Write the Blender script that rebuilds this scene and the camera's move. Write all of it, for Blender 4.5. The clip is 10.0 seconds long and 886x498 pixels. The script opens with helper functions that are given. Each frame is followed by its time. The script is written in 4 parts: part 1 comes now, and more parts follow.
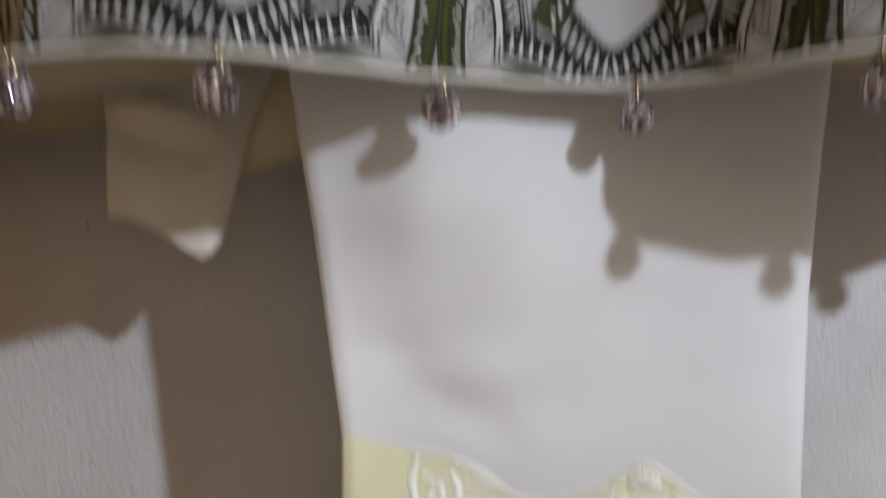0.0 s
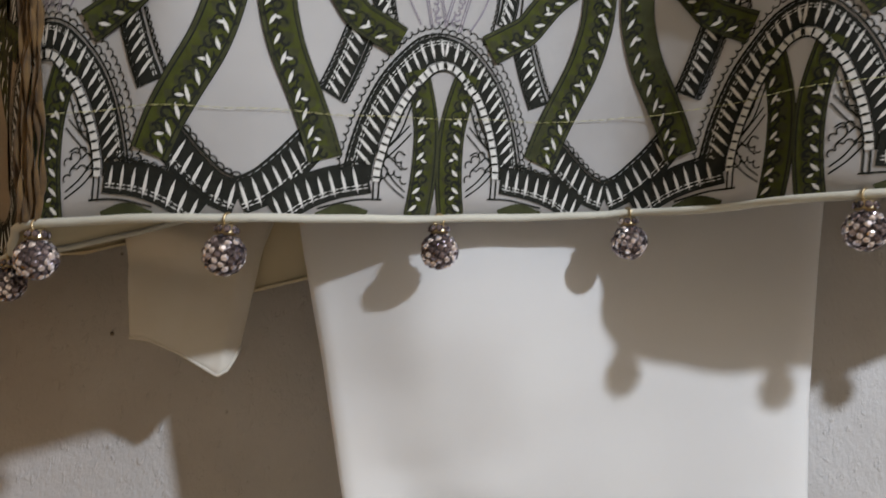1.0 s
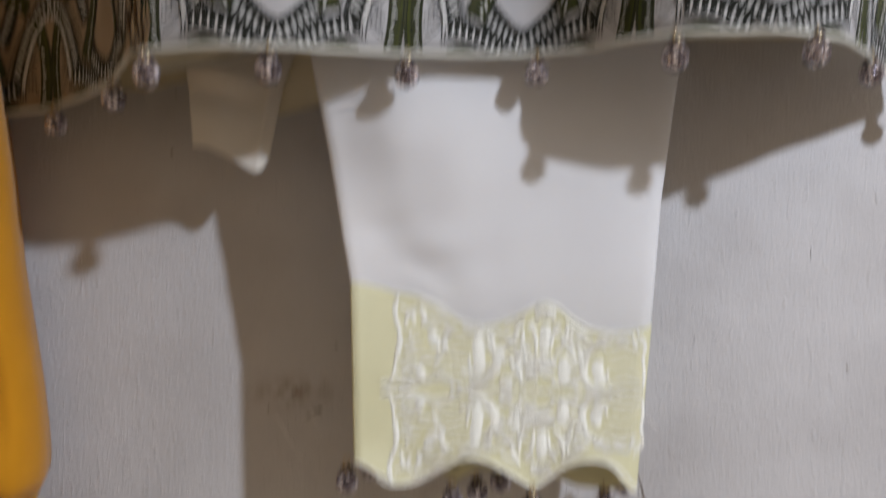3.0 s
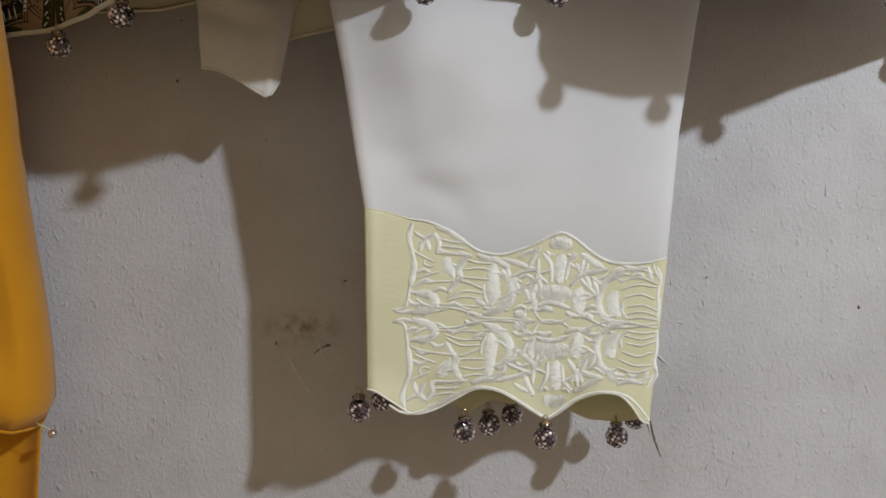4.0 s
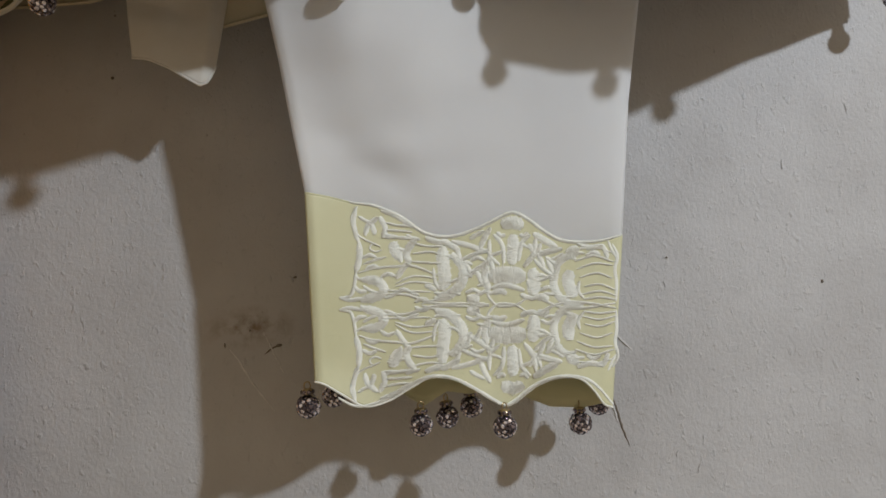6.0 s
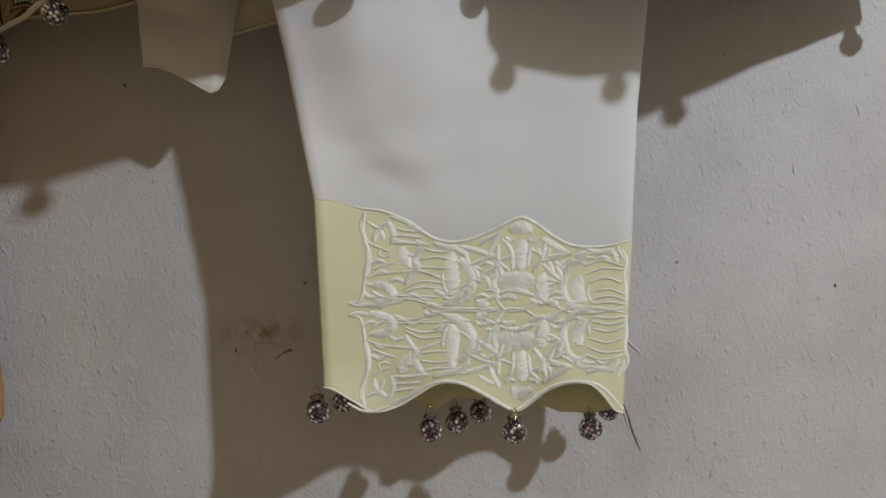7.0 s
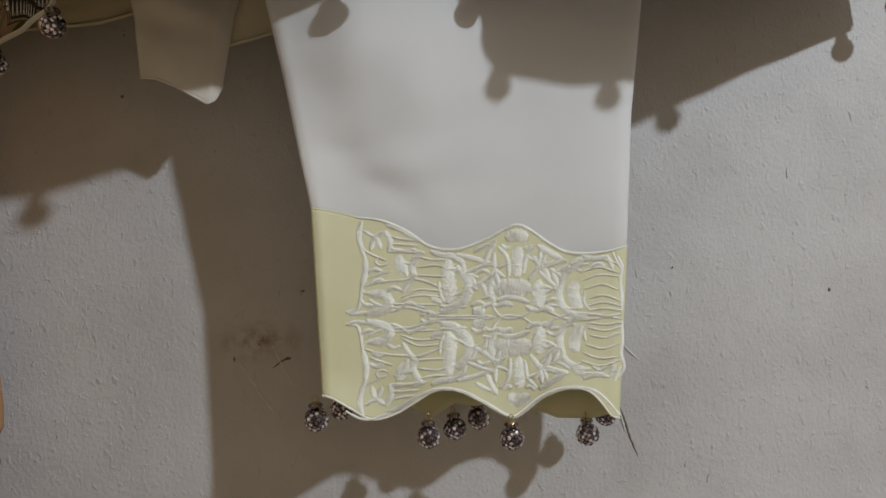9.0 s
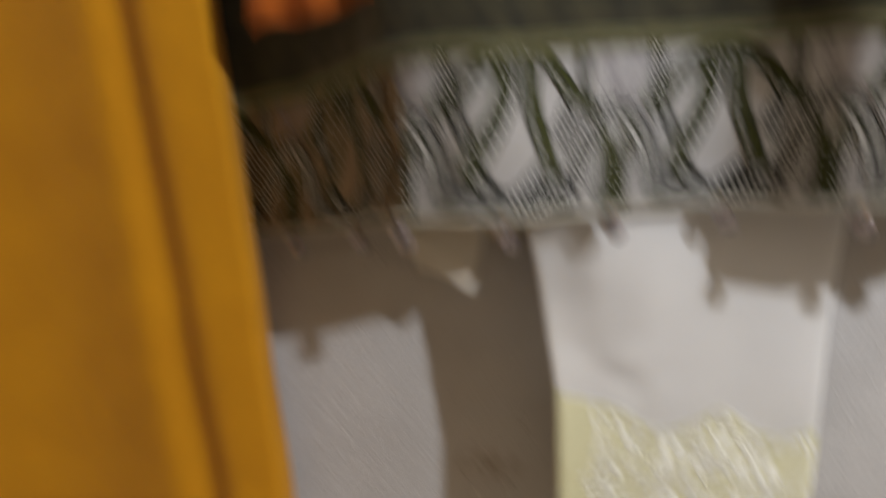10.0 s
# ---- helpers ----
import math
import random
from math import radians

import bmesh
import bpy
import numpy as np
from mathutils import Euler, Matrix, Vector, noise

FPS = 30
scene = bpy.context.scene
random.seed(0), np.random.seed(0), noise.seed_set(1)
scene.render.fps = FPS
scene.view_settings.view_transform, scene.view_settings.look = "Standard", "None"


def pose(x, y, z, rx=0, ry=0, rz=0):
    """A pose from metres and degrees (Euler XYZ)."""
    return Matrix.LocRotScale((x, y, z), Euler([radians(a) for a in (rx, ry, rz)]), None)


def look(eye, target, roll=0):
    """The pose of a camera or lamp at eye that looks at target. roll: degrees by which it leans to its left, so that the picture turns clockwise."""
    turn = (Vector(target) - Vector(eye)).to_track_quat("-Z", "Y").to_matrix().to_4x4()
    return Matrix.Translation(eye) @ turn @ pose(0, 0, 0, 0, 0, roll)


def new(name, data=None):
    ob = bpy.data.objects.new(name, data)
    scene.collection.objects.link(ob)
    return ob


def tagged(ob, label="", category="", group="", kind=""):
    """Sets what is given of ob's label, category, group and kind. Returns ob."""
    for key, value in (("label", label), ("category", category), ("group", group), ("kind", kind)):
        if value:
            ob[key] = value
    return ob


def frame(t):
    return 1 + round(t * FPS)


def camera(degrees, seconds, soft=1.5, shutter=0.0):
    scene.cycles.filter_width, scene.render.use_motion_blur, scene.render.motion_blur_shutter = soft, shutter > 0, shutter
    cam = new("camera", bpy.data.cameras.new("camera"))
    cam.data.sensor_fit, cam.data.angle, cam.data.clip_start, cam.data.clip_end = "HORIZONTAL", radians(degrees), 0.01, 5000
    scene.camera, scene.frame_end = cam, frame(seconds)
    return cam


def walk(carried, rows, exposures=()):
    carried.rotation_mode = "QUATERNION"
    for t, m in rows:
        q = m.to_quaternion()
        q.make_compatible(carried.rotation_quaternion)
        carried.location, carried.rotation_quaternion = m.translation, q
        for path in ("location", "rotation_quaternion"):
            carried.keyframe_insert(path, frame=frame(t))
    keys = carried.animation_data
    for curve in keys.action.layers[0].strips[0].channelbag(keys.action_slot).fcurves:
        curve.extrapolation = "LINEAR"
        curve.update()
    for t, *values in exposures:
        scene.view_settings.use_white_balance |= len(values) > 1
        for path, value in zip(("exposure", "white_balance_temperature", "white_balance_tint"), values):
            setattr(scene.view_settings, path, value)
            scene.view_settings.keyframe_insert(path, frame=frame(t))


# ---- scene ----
cam = camera(61.0, 10.0, soft=1.5, shutter=0.9)
ROWS = [
    (0, -0.0050, -0.4156, 1.2303, -1.17, 6.88, -0.29),
    (0.2, -0.0031, -0.4301, 1.2643, -0.26, 7.61, -0.83),
    (0.3, -0.0026, -0.4336, 1.2724, -0.04, 7.79, -0.95),
    (0.5, -0.0026, -0.4337, 1.2728, -0.03, 7.79, -0.96),
    (1, 0.0063, -0.4351, 1.2755, 0.87, 8.33, -1.17),
    (1.5, 0.0159, -0.4591, 1.2808, 0.98, 8.97, -1.35),
    (1.8, 0.0225, -0.4849, 1.2834, 0.56, 8.73, -1.48),
    (2, 0.0275, -0.5092, 1.2780, 0.35, 7.67, -1.50),
    (2.5, 0.0339, -0.5711, 1.2497, 0.21, 3.88, -1.28),
    (3, 0.0232, -0.5922, 1.2043, 0.30, 0.95, -0.92),
    (3.2, 0.0219, -0.5917, 1.1795, 0.13, -0.93, -0.39),
    (4.3, 0.0023, -0.5801, 1.1717, -0.81, -0.69, -0.63),
    (4.5, 0.0040, -0.5786, 1.1719, -0.83, -0.33, -1.12),
    (5, 0.0117, -0.5725, 1.1406, -1.11, 0.03, -2.88),
    (5.5, 0.0209, -0.5654, 1.1433, -2.28, 0.66, -2.80),
    (7, 0.0301, -0.5660, 1.1447, -0.96, 1.43, -2.97),
    (7.5, 0.0299, -0.5690, 1.1482, -0.87, 1.68, -2.98),
    (8, 0.0291, -0.5696, 1.1470, -0.74, 1.67, -3.35),
    (8.5, 0.0300, -0.5678, 1.1458, -0.91, 1.89, -3.41),
    (9, 0.0312, -0.5696, 1.1475, -1.13, 1.69, -3.46),
    (9.5, 0.0327, -0.5880, 1.1526, -0.52, 1.35, -3.08),
    (9.6, 0.0240, -0.5966, 1.1557, -0.37, 0.93, -2.05),
    (9.7, 0.0151, -0.6130, 1.1785, 1.42, -0.59, -0.94),
    (9.8, -0.0153, -0.6254, 1.2177, 2.62, -1.80, -0.44),
    (9.9, -0.0348, -0.6593, 1.2571, 5.30, -0.95, -0.60),
    (10, -0.0628, -0.6801, 1.3234, 6.20, -1.85, -1.00),
    ]


def aim(x, y, z, yaw, pitch, roll):
    a, b = radians(yaw), radians(pitch)
    ahead = Vector((-math.sin(a) * math.cos(b), math.cos(a) * math.cos(b), math.sin(b)))
    return look((x, y, z), Vector((x, y, z)) + ahead, roll)


walk(cam, [(t, aim(*row)) for t, *row in ROWS], [(0.0, 0.22, 6050, 15), (0.4, 0.28, 6200, 12), (1.0, 0.30, 6200, 12), (2.0, 0.55, 6250, 13), (2.5, 0.38, 6050, 16), (3.2, 0.22, 6050, 15), (4.5, 0.04, 6250, 11), (5.5, -0.03, 6200, 10), (7.0, -0.15, 6250, 10), (9.5, -0.13, 6250, 10), (10.0, 0.10, 6650, 13)])

# ---- light: one bulb to the right, above the camera, in a small closed room ----
world = bpy.data.worlds.new("room_air")
scene.world = world
world.use_nodes = True
world.node_tree.nodes["Background"].inputs["Color"].default_value = (1.0, 0.85, 0.65, 1)
world.node_tree.nodes["Background"].inputs["Strength"].default_value = 0.02
bulb = bpy.data.lights.new("bulb", "POINT")
bulb.energy, bulb.color, bulb.shadow_soft_size = 60.0, (0.89, 0.95, 1.0), 0.03
new("bulb", bulb).location = (0.95, -1.10, 1.90)


# ---- materials ----
def links(mat):
    mat.use_nodes = True
    return mat.node_tree.nodes, mat.node_tree.links


def ramp(nodes, stops):
    r = nodes.new("ShaderNodeValToRGB")
    while len(r.color_ramp.elements) < len(stops):
        r.color_ramp.elements.new(0.5)
    for e, (p, c) in zip(r.color_ramp.elements, stops):
        e.position, e.color = p, (*c, 1)
    return r


def cloth(name, colour, other, rough=0.85, thread=900.0, bump=0.25, see=0.0, blotch=14.0, sheen=0.2, crumple=0.0):
    """Woven cloth: blotches of two tones, a fine weave, a little light through it."""
    mat = bpy.data.materials.new(name)
    nodes, link = links(mat)
    p = nodes["Principled BSDF"]
    co = nodes.new("ShaderNodeTexCoord")
    n1 = nodes.new("ShaderNodeTexNoise")
    n1.inputs["Scale"].default_value, n1.inputs["Detail"].default_value = blotch, 4
    link.new(co.outputs["Object"], n1.inputs["Vector"])
    r = ramp(nodes, [(0.35, colour), (0.7, other)])
    link.new(n1.outputs["Fac"], r.inputs["Fac"])
    waves = []
    for axis in ("X", "Z"):
        w = nodes.new("ShaderNodeTexWave")
        w.bands_direction = axis
        w.inputs["Scale"].default_value, w.inputs["Distortion"].default_value = thread, 1.5
        w.inputs["Detail"].default_value, w.inputs["Detail Scale"].default_value = 2, 2.0
        link.new(co.outputs["Object"], w.inputs["Vector"])
        waves.append(w)
    add = nodes.new("ShaderNodeMath")
    add.operation = "ADD"
    link.new(waves[0].outputs["Fac"], add.inputs[0])
    link.new(waves[1].outputs["Fac"], add.inputs[1])
    n2 = nodes.new("ShaderNodeTexNoise")
    n2.inputs["Scale"].default_value, n2.inputs["Detail"].default_value = 55.0, 3
    link.new(co.outputs["Object"], n2.inputs["Vector"])
    b1 = nodes.new("ShaderNodeBump")
    b1.inputs["Strength"].default_value, b1.inputs["Distance"].default_value = bump, 0.0004
    link.new(add.outputs[0], b1.inputs["Height"])
    b2 = nodes.new("ShaderNodeBump")
    b2.inputs["Strength"].default_value, b2.inputs["Distance"].default_value = 0.25 + crumple, 0.002
    link.new(n2.outputs["Fac"], b2.inputs["Height"])
    link.new(b1.outputs["Normal"], b2.inputs["Normal"])
    link.new(r.outputs["Color"], p.inputs["Base Color"])
    link.new(b2.outputs["Normal"], p.inputs["Normal"])
    p.inputs["Roughness"].default_value = rough
    p.inputs["Specular IOR Level"].default_value = 0.2
    p.inputs["Sheen Weight"].default_value = sheen
    if see:
        t = nodes.new("ShaderNodeBsdfTranslucent")
        link.new(r.outputs["Color"], t.inputs["Color"])
        m = nodes.new("ShaderNodeMixShader")
        m.inputs["Fac"].default_value = see
        link.new(p.outputs["BSDF"], m.inputs[1])
        link.new(t.outputs["BSDF"], m.inputs[2])
        link.new(m.outputs["Shader"], nodes["Material Output"].inputs["Surface"])
    return mat


def plaster():
    """Lime-washed plaster: trowel strokes, brush grain and pits."""
    mat = bpy.data.materials.new("plaster")
    nodes, link = links(mat)
    p = nodes["Principled BSDF"]
    co = nodes.new("ShaderNodeTexCoord")

    def tex(scale, detail, stretch=(1, 1, 1), rough=0.55):
        m = nodes.new("ShaderNodeMapping")
        m.inputs["Scale"].default_value = stretch
        link.new(co.outputs["Object"], m.inputs["Vector"])
        n = nodes.new("ShaderNodeTexNoise")
        n.inputs["Scale"].default_value, n.inputs["Detail"].default_value, n.inputs["Roughness"].default_value = scale, detail, rough
        link.new(m.outputs["Vector"], n.inputs["Vector"])
        return n.outputs["Fac"]

    r = ramp(nodes, [(0.3, (0.45, 0.438, 0.435)), (0.55, (0.52, 0.512, 0.512)), (0.8, (0.56, 0.552, 0.556))])
    link.new(tex(9, 6), r.inputs["Fac"])
    fleck = ramp(nodes, [(0.70, (1, 1, 1)), (0.80, (0.72, 0.70, 0.66))])
    link.new(tex(260, 2), fleck.inputs["Fac"])
    mul = nodes.new("ShaderNodeMixRGB")
    mul.blend_type = "MULTIPLY"
    mul.inputs["Fac"].default_value = 1.0
    link.new(r.outputs["Color"], mul.inputs[1])
    link.new(fleck.outputs["Color"], mul.inputs[2])
    vor = nodes.new("ShaderNodeTexVoronoi")
    vor.inputs["Scale"].default_value = 42
    link.new(co.outputs["Object"], vor.inputs["Vector"])
    dots = ramp(nodes, [(0.035, (0.25, 0.22, 0.18)), (0.065, (1, 1, 1))])
    link.new(vor.outputs["Distance"], dots.inputs["Fac"])
    mul2 = nodes.new("ShaderNodeMixRGB")
    mul2.blend_type = "MULTIPLY"
    gate = ramp(nodes, [(0.62, (0, 0, 0)), (0.68, (1, 1, 1))])
    link.new(tex(23, 1), gate.inputs["Fac"])
    link.new(gate.outputs["Color"], mul2.inputs["Fac"])
    link.new(mul.outputs["Color"], mul2.inputs[1])
    link.new(dots.outputs["Color"], mul2.inputs[2])
    # a brown smudge
    where = nodes.new("ShaderNodeMapping")
    where.inputs["Location"].default_value = (0.100 / 0.038, 0, -1.103 / 0.018)
    where.inputs["Scale"].default_value = (1 / 0.038, 0, 1 / 0.018)
    link.new(co.outputs["Object"], where.inputs["Vector"])
    ball = nodes.new("ShaderNodeTexGradient")
    ball.gradient_type = "SPHERICAL"
    link.new(where.outputs["Vector"], ball.inputs["Vector"])
    spot = nodes.new("ShaderNodeMath")
    spot.operation = "MULTIPLY"
    blot = ramp(nodes, [(0.42, (0, 0, 0)), (0.62, (1, 1, 1))])
    link.new(tex(90, 4), blot.inputs["Fac"])
    link.new(ball.outputs["Fac"], spot.inputs[0])
    link.new(blot.outputs["Color"], spot.inputs[1])
    mul3 = nodes.new("ShaderNodeMixRGB")
    mul3.inputs[2].default_value = (0.25, 0.19, 0.13, 1)
    link.new(spot.outputs[0], mul3.inputs["Fac"])
    link.new(mul2.outputs["Color"], mul3.inputs[1])
    link.new(mul3.outputs["Color"], p.inputs["Base Color"])
    lumps = ramp(nodes, [(0.57, (0, 0, 0)), (0.68, (1, 1, 1))])
    link.new(tex(150, 4, (1.1, 1, 0.75), 0.62), lumps.inputs["Fac"])
    last = None
    for fac, strength, distance in ((tex(34, 5), 0.28, 0.005), (tex(330, 4, (1.1, 1, 0.8)), 0.60, 0.0013), (lumps.outputs["Color"], 0.42, 0.0015)):
        b = nodes.new("ShaderNodeBump")
        b.inputs["Strength"].default_value, b.inputs["Distance"].default_value = strength, distance
        link.new(fac, b.inputs["Height"])
        if last:
            link.new(last.outputs["Normal"], b.inputs["Normal"])
        last = b
    link.new(last.outputs["Normal"], p.inputs["Normal"])
    p.inputs["Roughness"].default_value = 0.9
    p.inputs["Specular IOR Level"].default_value = 0.15
    return mat


def plain(name, colour, rough=0.6, metal=0.0, spec=0.5, vary=0.15, scale=60.0):
    mat = bpy.data.materials.new(name)
    nodes, link = links(mat)
    p = nodes["Principled BSDF"]
    co = nodes.new("ShaderNodeTexCoord")
    n = nodes.new("ShaderNodeTexNoise")
    n.inputs["Scale"].default_value, n.inputs["Detail"].default_value = scale, 4
    link.new(co.outputs["Object"], n.inputs["Vector"])
    r = ramp(nodes, [(0.3, tuple(c * (1 - vary) for c in colour)), (0.7, tuple(min(1, c * (1 + vary)) for c in colour))])
    link.new(n.outputs["Fac"], r.inputs["Fac"])
    link.new(r.outputs["Color"], p.inputs["Base Color"])
    p.inputs["Roughness"].default_value, p.inputs["Metallic"].default_value = rough, metal
    p.inputs["Specular IOR Level"].default_value = spec
    return mat


def thread_mat(name, colour):
    """Satin-stitched thread: fine ribs and a soft sheen."""
    mat = plain(name, colour, 0.5, 0, 0.35, 0.06, 150)
    nodes, link = mat.node_tree.nodes, mat.node_tree.links
    co = nodes.new("ShaderNodeTexCoord")
    w = nodes.new("ShaderNodeTexWave")
    w.bands_direction = "Z"
    w.inputs["Scale"].default_value, w.inputs["Distortion"].default_value, w.inputs["Detail Scale"].default_value = 420, 5, 1.5
    link.new(co.outputs["Object"], w.inputs["Vector"])
    b = nodes.new("ShaderNodeBump")
    b.inputs["Strength"].default_value, b.inputs["Distance"].default_value = 0.5, 0.0006
    link.new(w.outputs["Fac"], b.inputs["Height"])
    link.new(b.outputs["Normal"], nodes["Principled BSDF"].inputs["Normal"])
    nodes["Principled BSDF"].inputs["Sheen Weight"].default_value = 0.3
    return mat


PLASTER = plaster()
WHITE = cloth("white_cotton", (0.96, 0.96, 0.96), (0.92, 0.92, 0.925), see=0.58, thread=1400.0, bump=0.12)
KURTA = cloth("printed_cotton", (0.67, 0.665, 0.67), (0.58, 0.575, 0.58), see=0.43)
# shade and orange bounce on the kurta's turned-away side, put into the colour
SHADED_SIDE = cloth("shaded_side_cotton", (0.30, 0.225, 0.15), (0.22, 0.16, 0.10), see=0.12, blotch=30.0)
SHEER = cloth("unbleached_cotton", (0.95, 0.92, 0.86), (0.90, 0.86, 0.78), see=0.5, blotch=40.0, crumple=0.3)
CREAM = cloth("cream_satin", (0.60, 0.595, 0.53), (0.50, 0.495, 0.43), rough=0.6, see=0.05)
YELLOW = cloth("pale_yellow_cotton", (0.78, 0.765, 0.52), (0.70, 0.68, 0.43), rough=0.7, see=0.15)
ORANGE = cloth("saffron_crepe", (0.70, 0.325, 0.008), (0.62, 0.275, 0.007), rough=0.75, see=0.3, crumple=0.2)
RUST = cloth("rust_crepe", (0.52, 0.13, 0.012), (0.42, 0.10, 0.010), rough=0.75, see=0.2)
THREAD = thread_mat("ivory_thread", (0.88, 0.875, 0.79))
BLACK = plain("black_dye", (0.013, 0.014, 0.011), 0.85, 0, 0.2, 0.3, 300)
GREEN = plain("olive_dye", (0.047, 0.055, 0.010), 0.85, 0, 0.2, 0.25, 200)
MOSS = plain("dark_olive_dye", (0.040, 0.044, 0.018), 0.85, 0, 0.2, 0.25, 200)
PALE = plain("undyed_mark", (0.60, 0.60, 0.585), 0.85, 0, 0.2, 0.05, 200)
LILAC = plain("lilac_grey_dye", (0.24, 0.22, 0.26), 0.85, 0, 0.2, 0.1, 200)
BACKING = cloth("backing_cotton", (0.66, 0.60, 0.44), (0.58, 0.52, 0.36), see=0.10)
BRAID = thread_mat("olive_braid", (0.085, 0.086, 0.022))
PLAIT = thread_mat("pale_olive_braid", (0.26, 0.25, 0.11))
STITCH = plain("yellow_thread", (0.52, 0.50, 0.24), 0.6)
BROWN = cloth("brown_seam", (0.15, 0.09, 0.035), (0.05, 0.032, 0.018), blotch=120.0)
DARK = cloth("dark_print", (0.018, 0.018, 0.012), (0.05, 0.045, 0.024), blotch=60.0)
METAL = plain("tarnished_brass", (0.50, 0.40, 0.24), 0.3, 1.0)


def rhinestone():
    """Foiled glass stones, each of its own brightness."""
    mat = plain("rhinestone", (0.8, 0.72, 0.8), 0.10, 0.85, 0.9, 0.1, 500)
    nodes, link = mat.node_tree.nodes, mat.node_tree.links
    g = nodes.new("ShaderNodeNewGeometry")
    r = ramp(nodes, [(0.0, (0.05, 0.04, 0.045)), (0.5, (0.28, 0.24, 0.28)), (0.85, (0.98, 0.93, 1.0))])
    link.new(g.outputs["Random Per Island"], r.inputs["Fac"])
    link.new(r.outputs["Color"], nodes["Principled BSDF"].inputs["Base Color"])
    return mat


STONE = rhinestone()
PITCH = plain("bead_setting", (0.09, 0.072, 0.07), 0.35, 0.7)
SMUDGE = plain("smudge", (0.20, 0.17, 0.14), 0.9, 0, 0.1)
CHALK = plain("scratched_lime", (0.62, 0.61, 0.60), 0.9, 0, 0.1)
SILVER = plain("steel_bead", (0.6, 0.58, 0.55), 0.2, 1.0)
ROOM = plain("room_paint", (0.52, 0.43, 0.315), 0.9, 0, 0.2, 0.05, 3)
FLOOR = plain("floor_cement", (0.42, 0.33, 0.23), 0.7, 0, 0.3, 0.2, 6)


# ---- mesh tools ----
def mesh_of(name, verts, faces, mats, smooth=True):
    me = bpy.data.meshes.new(name)
    me.from_pydata([tuple(v) for v in verts], [], faces)
    for m in mats if isinstance(mats, (list, tuple)) else [mats]:
        me.materials.append(m)
    if smooth:
        me.polygons.foreach_set("use_smooth", [True] * len(me.polygons))
    me.update()
    return me


def part(name, me, parent, label=""):
    ob = new(name, me)
    ob.parent = parent
    return tagged(ob, label)


def spline(points, count):
    """A smooth line of count points through the given ones, evenly spaced."""
    p = np.array(points, float)
    p = np.vstack([2 * p[0] - p[1], p, 2 * p[-1] - p[-2]])
    out = []
    for i in range(1, len(p) - 2):
        for k in range(24):
            t = k / 24
            a, b, c, d = p[i - 1], p[i], p[i + 1], p[i + 2]
            out.append(0.5 * (2 * b + (c - a) * t + (2 * a - 5 * b + 4 * c - d) * t * t + (3 * b - a - 3 * c + d) * t**3))
    out = np.array(out + [p[-2]])
    far = np.r_[0, np.cumsum(np.linalg.norm(np.diff(out, axis=0), axis=1))]
    at = np.linspace(0, far[-1], count)
    return np.stack([np.interp(at, far, out[:, k]) for k in range(out.shape[1])], 1)


def sheet(f, nu, nv, us=None, vs=None):
    """Vertices and faces of the surface f(u, v), u and v from 0 to 1."""
    us = np.linspace(0, 1, nu) if us is None else us
    vs = np.linspace(0, 1, nv) if vs is None else vs
    verts = [f(u, v) for v in vs for u in us]
    n = len(us)
    faces = [(j * n + i, j * n + i + 1, (j + 1) * n + i + 1, (j + 1) * n + i) for j in range(len(vs) - 1) for i in range(n - 1)]
    return verts, faces


def tube(points, radius, sides=8):
    """A closed-ended tube along a line of points."""
    pts = [Vector(p) for p in points]
    verts, faces = [], []
    for i, p in enumerate(pts):
        d = (pts[min(i + 1, len(pts) - 1)] - pts[max(i - 1, 0)]).normalized()
        side = d.cross(Vector((0.1, 0.9, 0.3))).normalized()
        up = side.cross(d)
        r = radius(i / (len(pts) - 1)) if callable(radius) else radius
        for k in range(sides):
            a = 2 * math.pi * k / sides
            verts.append(p + r * (math.cos(a) * side + math.sin(a) * up))
    for i in range(len(pts) - 1):
        for k in range(sides):
            m = (k + 1) % sides
            faces.append((i * sides + k, i * sides + m, (i + 1) * sides + m, (i + 1) * sides + k))
    faces.append(tuple(range(sides))[::-1])
    faces.append(tuple(range(len(verts) - sides, len(verts))))
    return verts, faces


def joined(pieces):
    verts, faces = [], []
    for v, f in pieces:
        n = len(verts)
        verts += list(v)
        faces += [tuple(i + n for i in q) for q in f]
    return verts, faces


def thick(ob, depth, offset=-1.0):
    m = ob.modifiers.new("thickness", "SOLIDIFY")
    m.thickness, m.offset = depth, offset
    return ob


def box(x0, x1, y0, y1, z0, z1):
    v = [(x, y, z) for x in (x0, x1) for y in (y0, y1) for z in (z0, z1)]
    f = [(0, 1, 3, 2), (4, 6, 7, 5), (0, 4, 5, 1), (2, 3, 7, 6), (0, 2, 6, 4), (1, 5, 7, 3)]
    return v, f


def step(x, a, b):
    t = min(1, max(0, (x - a) / (b - a)))
    return t * t * (3 - 2 * t)


def dent(x, z, x0, z0, sx, sz):
    return math.exp(-(((x - x0) / sx) ** 2) - ((z - z0) / sz) ** 2)


